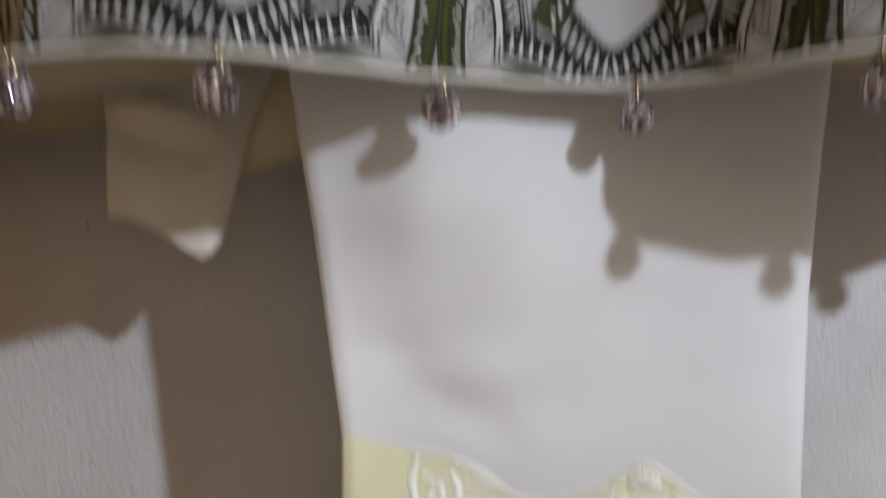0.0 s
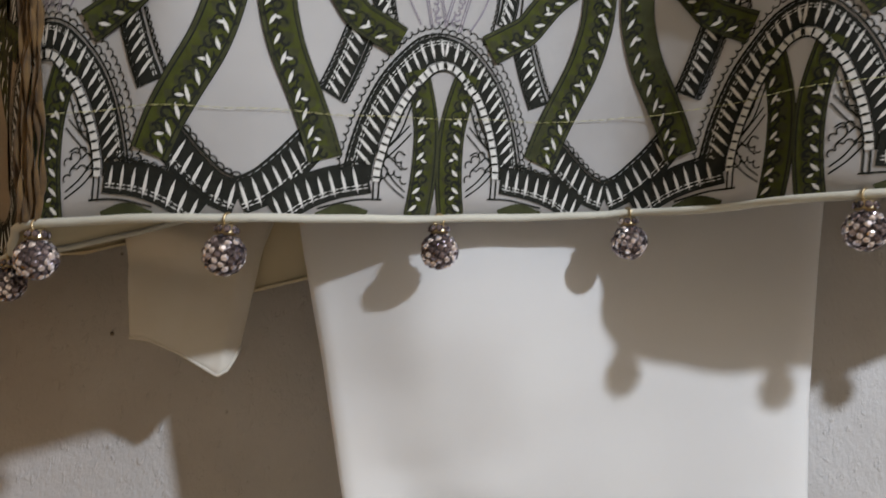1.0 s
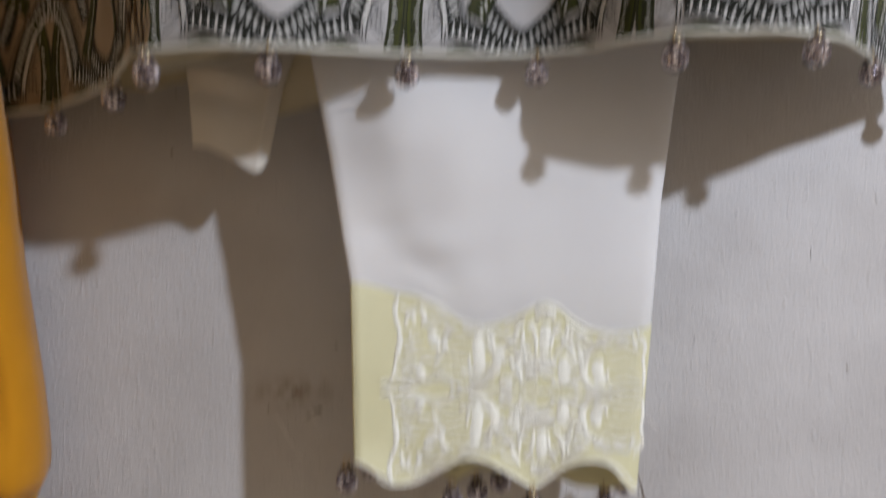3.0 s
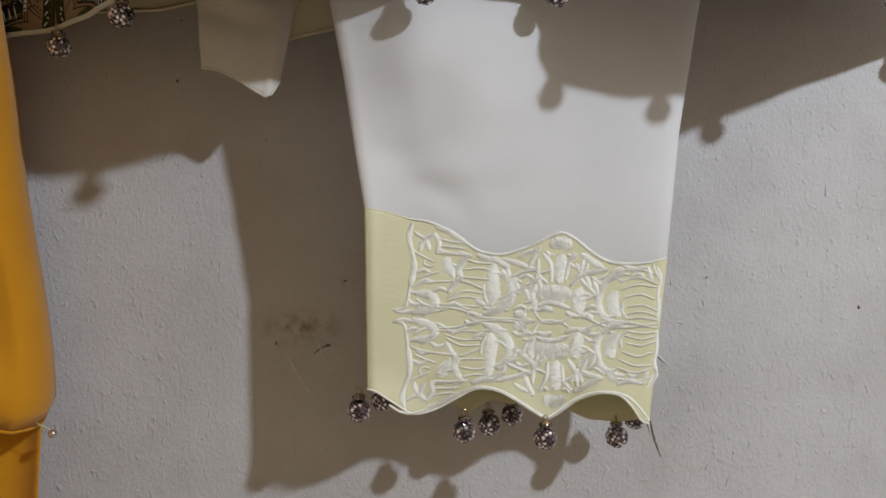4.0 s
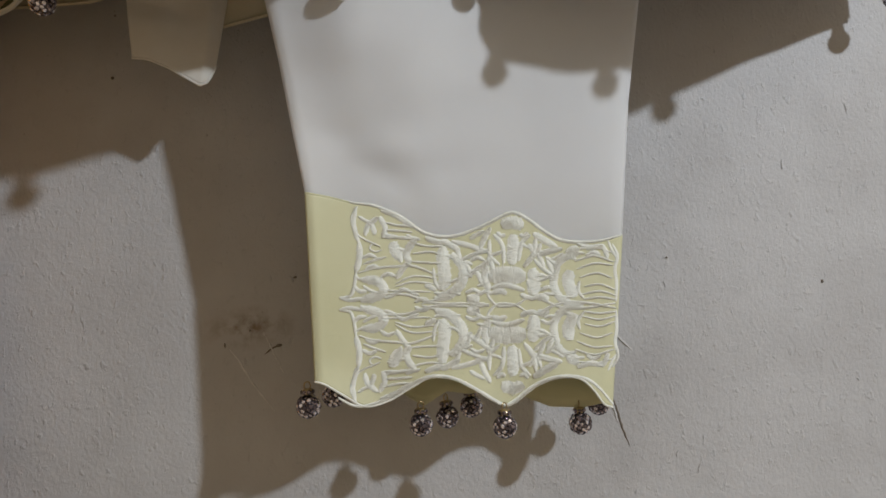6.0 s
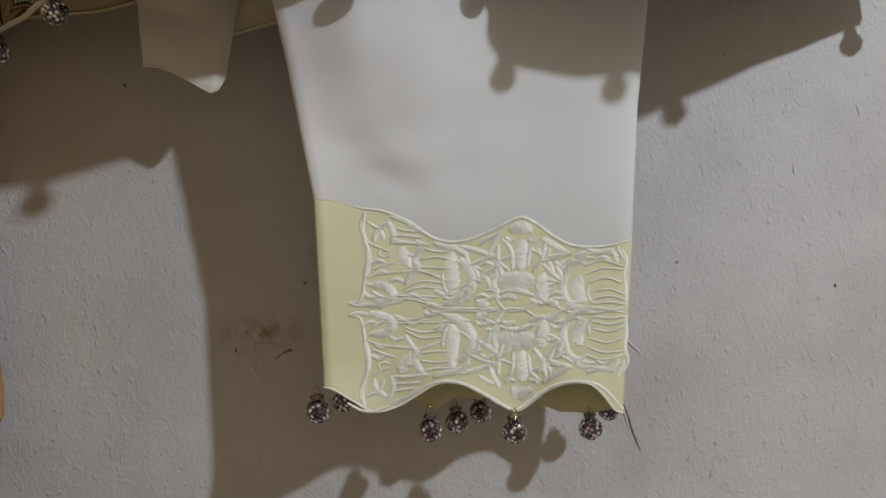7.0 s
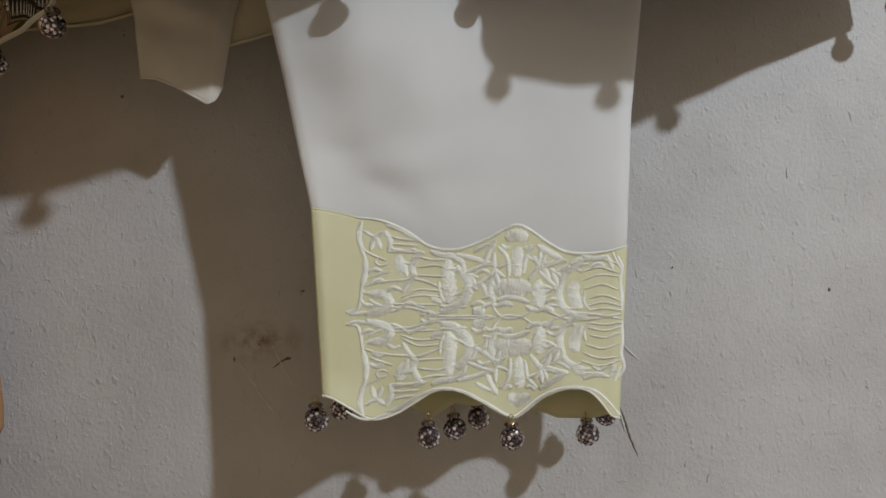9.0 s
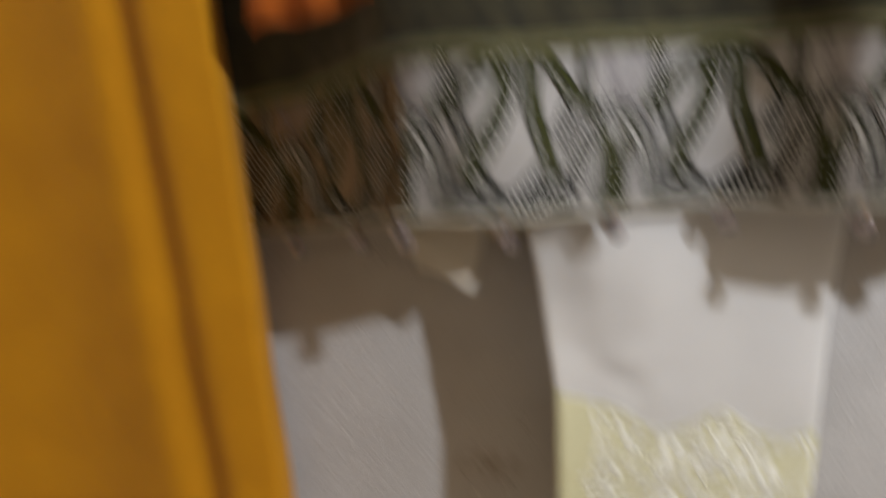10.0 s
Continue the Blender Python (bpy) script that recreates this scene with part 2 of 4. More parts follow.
# ---- the room ----
def room():
    for name, b, mat, label in (
        ("wall_north", (-1.0, 2.0, 0.0, 0.15, 0.0, 2.7), PLASTER, "grey-white rough lime plaster wall with pits and scratches"),
        ("wall_south", (-1.0, 2.0, -3.15, -3.0, 0.0, 2.7), ROOM, "plain beige painted wall"),
        ("wall_west", (-1.15, -1.0, -3.15, 0.15, 0.0, 2.7), ROOM, "plain beige painted wall"),
        ("wall_east", (2.0, 2.15, -3.15, 0.15, 0.0, 2.7), ROOM, "plain beige painted wall"),
        ("floor", (-1.15, 2.15, -3.15, 0.15, -0.1, 0.0), FLOOR, "brown cement floor"),
        ("ceiling", (-1.15, 2.15, -3.15, 0.15, 2.7, 2.8), ROOM, "plain beige painted ceiling"),
    ):
        tagged(new(name, mesh_of(name, *box(*b), mat, False)), label, name.split("_")[0], kind="structure")


room()
NORTH = bpy.data.objects["wall_north"]


def chip(x, z, w, h, turn, mat, name, depth=0.0012):
    """A small uneven lump or mark on the plaster."""
    rim = [(math.cos(a) * (0.8 + 0.3 * random.random()), math.sin(a) * (0.8 + 0.3 * random.random())) for a in np.linspace(0, 2 * math.pi, 9)[:-1]]
    c, s = math.cos(turn), math.sin(turn)
    out = [(x + w * (u * c - v * s) , -0.0001, z + (w * u * s + h * v * c)) for u, v in rim]
    mid = [(x + 0.6 * (px - x), -depth, z + 0.6 * (pz - z)) for px, _, pz in out]
    verts = out + mid
    faces = [(i, (i + 1) % 8, 8 + (i + 1) % 8, 8 + i) for i in range(8)] + [tuple(range(8, 16))]
    return part(name, mesh_of(name, verts, faces, mat), NORTH)


# ---- rhinestone pendants ----
def bead_meshes(r):
    def ball(radius, centre, rings, segs):
        v = [(centre[0], centre[1], centre[2] + radius)]
        for i in range(1, rings):
            for k in range(segs):
                a, b = math.pi * i / rings, 2 * math.pi * k / segs
                v.append((centre[0] + radius * math.sin(a) * math.cos(b), centre[1] + radius * math.sin(a) * math.sin(b), centre[2] + radius * math.cos(a)))
        v.append((centre[0], centre[1], centre[2] - radius))
        f = [(0, 1 + k, 1 + (k + 1) % segs) for k in range(segs)]
        for i in range(rings - 2):
            for k in range(segs):
                a, b = 1 + i * segs + k, 1 + i * segs + (k + 1) % segs
                f.append((a, a + segs, b + segs, b))
        n = len(v) - 1
        f += [(n, n - segs + (k + 1) % segs, n - segs + k) for k in range(segs)]
        return v, f

    def gem(normal, place, size):
        n = Vector(normal).normalized()
        s = n.orthogonal().normalized()
        t = n.cross(s)
        low = [place + size * (math.cos(a) * s + math.sin(a) * t) for a in np.arange(8) * math.pi / 4]
        top = [place + n * size * 0.42 + 0.55 * size * (math.cos(a) * s + math.sin(a) * t) for a in (np.arange(8) + 0.5) * math.pi / 4]
        f = [tuple(range(8, 16))]
        for i in range(8):
            j = (i + 1) % 8
            f += [(i, j, 8 + i), (j, 8 + j, 8 + i)]
        return low + top, f

    stones = []
    count = 84
    for i in range(count):
        z = 1 - 2 * (i + 0.5) / count
        a = i * math.pi * (3 - math.sqrt(5))
        n = Vector((math.sqrt(1 - z * z) * math.cos(a), math.sqrt(1 - z * z) * math.sin(a), z))
        if z < 0.9:
            stones.append(gem(n + 0.7 * Vector((random.random() - 0.5, random.random() - 0.5, random.random() - 0.5)), n * r * 0.97, r * random.uniform(0.17, 0.225)))
    crown = [gem((math.cos(a), math.sin(a), 0.1), Vector((math.cos(a) * r * 0.52, math.sin(a) * r * 0.52, r * 1.22)), r * 0.2) for a in np.arange(8) * math.pi / 4]
    ring = [(r * 0.5 * math.cos(a), r * 0.5 * math.sin(a)) for a in np.arange(16) * math.pi / 8]
    cv = [(x, y, r * 1.02) for x, y in ring] + [(x, y, r * 1.44) for x, y in ring] + [(0.35 * x, 0.35 * y, r * 1.5) for x, y in ring]
    cf = [(i, (i + 1) % 16, 16 + (i + 1) % 16, 16 + i) for i in range(16)] + [(16 + i, 16 + (i + 1) % 16, 32 + (i + 1) % 16, 32 + i) for i in range(16)] + [tuple(range(32, 48))]
    loop = tube([(r * 0.28 * math.cos(a), 0, r * 1.72 + r * 0.34 * math.sin(a)) for a in np.linspace(0, 2 * math.pi, 15)], r * 0.07, 6)
    return (
        mesh_of("bead", *ball(r * 0.96, (0, 0, 0), 14, 20), PITCH),
        mesh_of("stones", *joined(stones), STONE, False),
        mesh_of("cap", cv, cf, METAL),
        mesh_of("cap_stones", *joined(crown), STONE, False),
        mesh_of("loop", *loop, METAL),
    )


BEAD = bead_meshes(0.0074)


def pendant(parent, x, y, z, turn=0.0, size=1.0, tip=0.0):
    """A round crystal-studded bead under a crown-shaped cap; the place is the ball's centre."""
    ob = part("pendant", BEAD[0], parent, "round bead set with clear rhinestones under a brass cap")
    ob.matrix_basis = pose(x, y, z, tip, tip * 0.6, turn) @ Matrix.Scale(size, 4)
    for name, me in zip(("crystal_paving", "cap", "cap_paving", "loop"), BEAD[1:]):
        part(name, me, ob)
    return ob


# ---- the printed kurta ----
PLAN = spline([(-0.36, -0.030), (-0.258, -0.052), (-0.192, -0.108), (-0.156, -0.156), (-0.118, -0.169), (-0.077, -0.167), (0.0, -0.131),
               (0.045, -0.113), (0.083, -0.108), (0.115, -0.125), (0.150, -0.162), (0.195, -0.170), (0.236, -0.166), (0.268, -0.147), (0.305, -0.100), (0.385, -0.030)], 900)
FAR = np.r_[0, np.cumsum(np.linalg.norm(np.diff(PLAN, axis=0), axis=1))]
FAR -= np.interp(0.003, PLAN[:, 0], FAR)
LEFT, RIGHT = FAR[0], FAR[-1]
PERIOD, TALL, TRIM, SKEW = 0.158, 0.62, 0.1135, 0.095


def hem(x):
    return float(np.interp(x, [-0.36, -0.262, -0.2, -0.165, -0.077, 0.0, 0.083, 0.15, 0.236, 0.3, 0.385], [1.317, 1.321, 1.325, 1.329, 1.328, 1.333, 1.3385, 1.3325, 1.330, 1.328, 1.334]))


def skirt(s, v, lift=0.0):
    """The place on the front cloth at s along the hem and v above it, lift metres in front."""
    x, y = np.interp(s, FAR, PLAN[:, 0]), np.interp(s, FAR, PLAN[:, 1])
    x2, y2 = np.interp(s + 0.004, FAR, PLAN[:, 0]), np.interp(s + 0.004, FAR, PLAN[:, 1])
    x1, y1 = np.interp(s - 0.004, FAR, PLAN[:, 0]), np.interp(s - 0.004, FAR, PLAN[:, 1])
    n = math.hypot(x2 - x1, y2 - y1) or 1.0
    nx, ny = (y2 - y1) / n, -(x2 - x1) / n
    lean = -0.14 * min(v, 0.16) + 0.10 * max(0.0, v - 0.16)
    wave = 0.0012 * math.sin(60 * s + 20 * v) + 0.0008 * math.sin(140 * s - 35 * v)
    return Vector((x + nx * (lift + wave), y + ny * (lift + wave) + lean, hem(x) + v))


def at_x(x):
    return float(np.interp(x, PLAN[:, 0], FAR))


def band(line, width, lift, n=26):
    """A strip of dye along a line of (s, v), with tapering or constant width."""
    p = spline(line, n)
    d = np.gradient(p, axis=0)
    d /= np.linalg.norm(d, axis=1)[:, None] + 1e-9
    nrm = np.stack([-d[:, 1], d[:, 0]], 1)
    verts, faces = [], []
    for i in range(n):
        w = width(i / (n - 1)) if callable(width) else width
        for side in (-0.5, 0.0, 0.5):
            q = p[i] + nrm[i] * side * w
            verts.append(skirt(q[0], max(0.0005, q[1]), lift))
    for i in range(n - 1):
        for k in (0, 1):
            faces.append((3 * i + k, 3 * i + k + 1, 3 * i + k + 4, 3 * i + k + 3))
    return verts, faces


def offset_line(line, off, n=20):
    p = spline(line, n)
    d = np.gradient(p, axis=0)
    d /= np.linalg.norm(d, axis=1)[:, None] + 1e-9
    return p + np.stack([-d[:, 1], d[:, 0]], 1) * off


def slanted(m, turn):
    """Half way between upright and straight across a band."""
    a = np.array([math.sin(turn), math.cos(turn)]) + 0.9 * m * (1 if m[1] >= 0 else -1)
    return a / np.linalg.norm(a)


def leaves(line, gap, long, wide, lift, turn=0.5, off=0.0, upright=False):
    """Slim leaf-shaped marks in a row along a line."""
    p = spline(line, 60)
    far = np.r_[0, np.cumsum(np.linalg.norm(np.diff(p, axis=0), axis=1))]
    verts, faces = [], []
    for at in np.arange(gap * 0.5, far[-1] - gap * 0.3, gap):
        c = np.array([np.interp(at, far, p[:, 0]), np.interp(at, far, p[:, 1])])
        d = np.array([np.interp(at + 1e-4, far, p[:, 0]), np.interp(at + 1e-4, far, p[:, 1])]) - c
        d /= np.linalg.norm(d) + 1e-9
        m = np.array([-d[1], d[0]])
        c = c + m * off
        a = slanted(m, turn) if upright else m * math.cos(turn) + d * math.sin(turn)
        b = np.array([-a[1], a[0]])
        base = len(verts)
        k = long * random.uniform(0.85, 1.12) / (max(0.62, abs(float(a @ m))) if upright else 1)
        for u, w in ((-0.5, 0), (-0.15, 0.5), (0.2, 0.42), (0.5, 0), (0.2, -0.42), (-0.15, -0.5)):
            q = c + a * u * k + b * w * wide
            verts.append(skirt(q[0], max(0.0008, q[1]), lift))
        faces.append(tuple(range(base, base + 6)))
    return verts, faces


def scallops(line, gap, size, lift):
    """A row of little half rings, as a beaded outline."""
    p = spline(line, 80)
    far = np.r_[0, np.cumsum(np.linalg.norm(np.diff(p, axis=0), axis=1))]
    pieces = []
    for at in np.arange(gap * 0.5, far[-1], gap):
        c = np.array([np.interp(at, far, p[:, 0]), np.interp(at, far, p[:, 1])])
        d = np.array([np.interp(at + 1e-4, far, p[:, 0]), np.interp(at + 1e-4, far, p[:, 1])]) - c
        d /= np.linalg.norm(d) + 1e-9
        m = np.array([-d[1], d[0]])
        arc = [c + size * (math.cos(a) * d + math.sin(a) * m) for a in np.linspace(math.pi, 0, 6)]
        pieces.append(band(arc, 0.0006, lift, 6))
    return joined(pieces)


def motif(mid, sign):
    """One half of a repeat of the print: an arch at mid, an ogee half a repeat away. Returns black, olive, pale and lilac pieces."""
    def to(line, flip=False):
        return [(mid - 0.0055 + SKEW * v + sign * (PERIOD / 2 - a if flip else a), v) for a, v in line]

    black, olive, pale, lilac, dim = [], [], [], [], []
    k = sign

    def rope(line, width, gap=0.0052, turn=0.45, low=0.00015, side=sign):
        black.append(band(line, width, low))
        pale.append(leaves(line, gap, width * 0.84, 0.0013, low + 0.00025, 0.22 * k, 0.0, True))
        for o in (0.20, 0.31):
            pale.append(leaves(line, gap / 2, gap * 0.42, 0.00045, low + 0.00022, math.pi / 2, o * width * side))
        black.append(band(offset_line(line, -0.56 * width * side), 0.0006, low + 0.00022))

    def ribbon(line, width, low, inside=1):
        """An olive ribbon with dark borders, black scrollwork and slim pale leaves along its inner side."""
        black.append(band(line, width, low))
        dim.append(band(line, width * 0.95, low + 0.00010))
        for o in (-0.37, 0.37):
            black.append(band(offset_line(line, o * width), 0.0006, low + 0.00018))
        olive.append(band(line, width * 0.70, low + 0.00014))
        side = inside * k
        dim.append(leaves(line, 0.0062, width * 0.44, 0.0046, low + 0.00019, 0.3 * side, 0.06 * width * side))
        p = spline(line, 90)
        far = np.r_[0, np.cumsum(np.linalg.norm(np.diff(p, axis=0), axis=1))]
        black.append(scallops(offset_line(line, -0.02 * width * side), 0.0044, 0.0019, low + 0.00027))
        flip = 1
        for at in np.arange(0.002, far[-1] - 0.002, 0.0036):
            c = np.array([np.interp(at, far, p[:, 0]), np.interp(at, far, p[:, 1])])
            d = np.array([np.interp(at + 1e-4, far, p[:, 0]), np.interp(at + 1e-4, far, p[:, 1])]) - c
            d /= np.linalg.norm(d) + 1e-9
            m = np.array([-d[1], d[0]]) * side
            r = 0.15 * width * random.uniform(0.85, 1.2)
            c = c + m * width * (-0.10 + 0.10 * flip)
            curl = [c + r * (0.35 + 0.65 * q) * (math.cos(flip * 5.0 * q + at * 300) * d + math.sin(flip * 5.0 * q + at * 300) * m) for q in np.linspace(0.15, 1, 9)]
            black.append(band(curl, 0.0010, low + 0.00026, 9))
            black.append(band([c - m * 0.24 * width, c - m * 0.05 * width + d * 0.0012, c + d * 0.0022], lambda t: 0.0014 * (1 - 0.7 * t), low + 0.00025, 6))
            flip = -flip
        pale.append(leaves(line, 0.0072, width * 0.40, 0.0014, low + 0.00034, 0.85 * side, -width * 0.21 * side))
        pale.append(leaves(offset_line(line, width * 0.03 * side), 0.0156, width * 0.22, 0.0012, low + 0.00033, -0.4 * side, -width * 0.10 * side))

    # arch
    arch = to([(-0.0012, 0.0688), (0.0, 0.0690), (0.0025, 0.0687), (0.010, 0.0655), (0.021, 0.0530), (0.0285, 0.0370), (0.0325, 0.0220), (0.0330, 0.0150)])
    rope(arch, 0.0100, 0.0046, 0.15)
    out = offset_line(arch, 0.0098 * k)
    black += [scallops(out, 0.0034, 0.0018, 0.0002)]
    bead_row = offset_line(arch, 0.0066 * k)
    black += [band(offset_line(arch, 0.0060 * k), 0.0009, 0.0002), scallops(bead_row, 0.0034, 0.0018, 0.0002)]
    black += [band(offset_line(arch, -0.0088 * k), 0.0008, 0.0006)]
    pale.append(band(offset_line(arch, -0.0070 * k), 0.0030, 0.00052))
    black.append(leaves(offset_line(arch, -0.0070 * k), 0.0034, 0.0040, 0.0010, 0.0007, 0.0))
    # trunk inside the arch
    ribbon(to([(0.0073, 0.0), (0.0056, 0.014), (0.0052, 0.028), (0.0063, 0.040), (0.0098, 0.053), (0.0120, 0.0590)]), 0.0112, 0.0003, 1)
    # filigree either side of the trunk
    for line in ([(0.0130, 0.0080), (0.020, 0.0130), (0.0265, 0.0200)], [(0.0130, 0.0105), (0.019, 0.0155), (0.0255, 0.0245)],
                 [(0.0120, 0.0340), (0.0175, 0.0280), (0.0260, 0.0200)], [(0.0130, 0.0370), (0.0195, 0.0300), (0.0262, 0.0235)],
                 [(0.0150, 0.0190), (0.0185, 0.0225), (0.0170, 0.0265), (0.0140, 0.0250)], [(0.0210, 0.0190), (0.0235, 0.0215), (0.0215, 0.0245), (0.0190, 0.0225)]):
        black.append(band(to(line), 0.00065, 0.0002, 12))
    black += [band(to([(0.0245, 0.0075), (0.0245, 0.016), (0.0235, 0.028)]), 0.0008, 0.0002, 8), band(to([(0.0268, 0.0075), (0.0268, 0.016), (0.0258, 0.028)]), 0.0008, 0.0002, 8)]
    for line in ([(0.0125, 0.0140), (0.0180, 0.0185), (0.0235, 0.0170)], [(0.0125, 0.0200), (0.0180, 0.0245), (0.0225, 0.0255)], [(0.0235, 0.0300), (0.0190, 0.0345), (0.0150, 0.0430)]):
        black.append(scallops(to(line), 0.0036, 0.0017, 0.0002))
    for line in ([(0.0130, 0.0450), (0.0175, 0.0330), (0.0248, 0.0260)], [(0.0150, 0.0470), (0.0190, 0.0355), (0.0250, 0.0290)]):
        black.append(band(to(line), 0.0007, 0.0002, 12))
    # feathered chevrons under the ogee
    rope(to([(0.0, 0.0065), (0.009, 0.0105), (0.018, 0.0185), (0.0262, 0.0275)], True), 0.0125, 0.0048, 0.35, 0.00016)
    rope(to([(0.0130, 0.0010), (0.024, 0.0085), (0.036, 0.0130), (0.050, 0.0155)], True), 0.0120, 0.0048, 0.45, 0.00045)
    for off in (0.0060, 0.0074):
        black.append(band(offset_line(to([(0.0, 0.0065), (0.009, 0.0105), (0.018, 0.0185), (0.0262, 0.0275)], True), -off * k), 0.0007, 0.0003))
    top = offset_line(to([(0.0, 0.0065), (0.009, 0.0105), (0.018, 0.0185), (0.0262, 0.0275)], True), -0.0074 * k)
    black.append(scallops(top[::-1], 0.0034, 0.0017, 0.0003))
    up = offset_line(to([(0.0130, 0.0010), (0.024, 0.0085), (0.036, 0.0130), (0.046, 0.0160)], True), -0.0062 * k)
    black += [band(up, 0.0008, 0.0006), scallops(up[::-1], 0.0034, 0.0017, 0.0006)]
    dim.append(band(to([(0.030, 0.0), (0.040, 0.0035), (0.050, 0.0010)], True), 0.004, 0.0002, 10))
    black.append(band(to([(0.030, 0.0035), (0.044, 0.0068), (0.056, 0.0072)], True), 0.0008, 0.0002, 10))
    # ogee ribbons under a canopy
    ribbon(to([(0.0320, 0.0225), (0.0275, 0.0345), (0.0225, 0.0455), (0.0142, 0.0630), (0.0096, 0.0790), (0.0084, 0.0900), (0.0082, 0.1010)], True), 0.0148, 0.0007, 1)
    ribbon(to([(-0.0003, 0.1050), (0.0100, 0.1043), (0.0210, 0.1000), (0.0300, 0.0930), (0.0360, 0.0860), (0.0415, 0.0795), (0.0500, 0.0745), (0.0590, 0.0695)], True), 0.0130, 0.0011, -1)
    # short rope between ogee and arch
    short = to([(0.0425, 0.0730), (0.0375, 0.0590), (0.0325, 0.0475)], True)
    rope(short, 0.0088, 0.0046, 0.6, 0.0003)
    for side in (-1, 1):
        black += [band(offset_line(short, side * 0.0056), 0.0007, 0.0003), scallops(offset_line(short, side * 0.0056), 0.0026, 0.0012, 0.0003)]
    # upright ropes over the arch
    rope(to([(0.0265, 0.0800), (0.0290, 0.0920), (0.0295, 0.1120)]), 0.0072, 0.0046, 0.5, 0.0003)
    black += [band(to([(0.0215, 0.0780), (0.0240, 0.0900), (0.0245, 0.1120)]), 0.0007, 0.0003, 8), band(to([(0.0340, 0.0800), (0.0350, 0.0920), (0.0350, 0.1120)]), 0.0010, 0.0003, 8)]
    black.append(scallops(to([(0.0215, 0.0780), (0.0240, 0.0900), (0.0245, 0.1120)]), 0.0026, 0.0011, 0.0003))
    # lilac scrolled bands that part above the arch
    veil = to([(0.0030, 0.0775), (0.0062, 0.0890), (0.0130, 0.1120)])
    for o in (-0.0038, -0.0028, 0.0030, 0.0040):
        lilac.append(band(offset_line(veil, o), 0.0006, 0.0002, 12))
    far_veil = to([(0.0115, 0.0775), (0.0175, 0.0880), (0.0205, 0.1000), (0.0175, 0.1120)])
    lilac.append(band(far_veil, 0.0008, 0.0002, 14))
    for i, q in enumerate(spline(veil, 15)[1:-1]):
        turn = 1 if i % 2 else -1
        lilac.append(band([q + 0.0018 * (0.3 + 0.7 * w) * np.array([math.cos(turn * 5 * w + i), math.sin(turn * 5 * w + i)]) for w in np.linspace(0.1, 1, 8)], 0.0008, 0.0002, 8))
    return black, olive, pale, lilac, dim


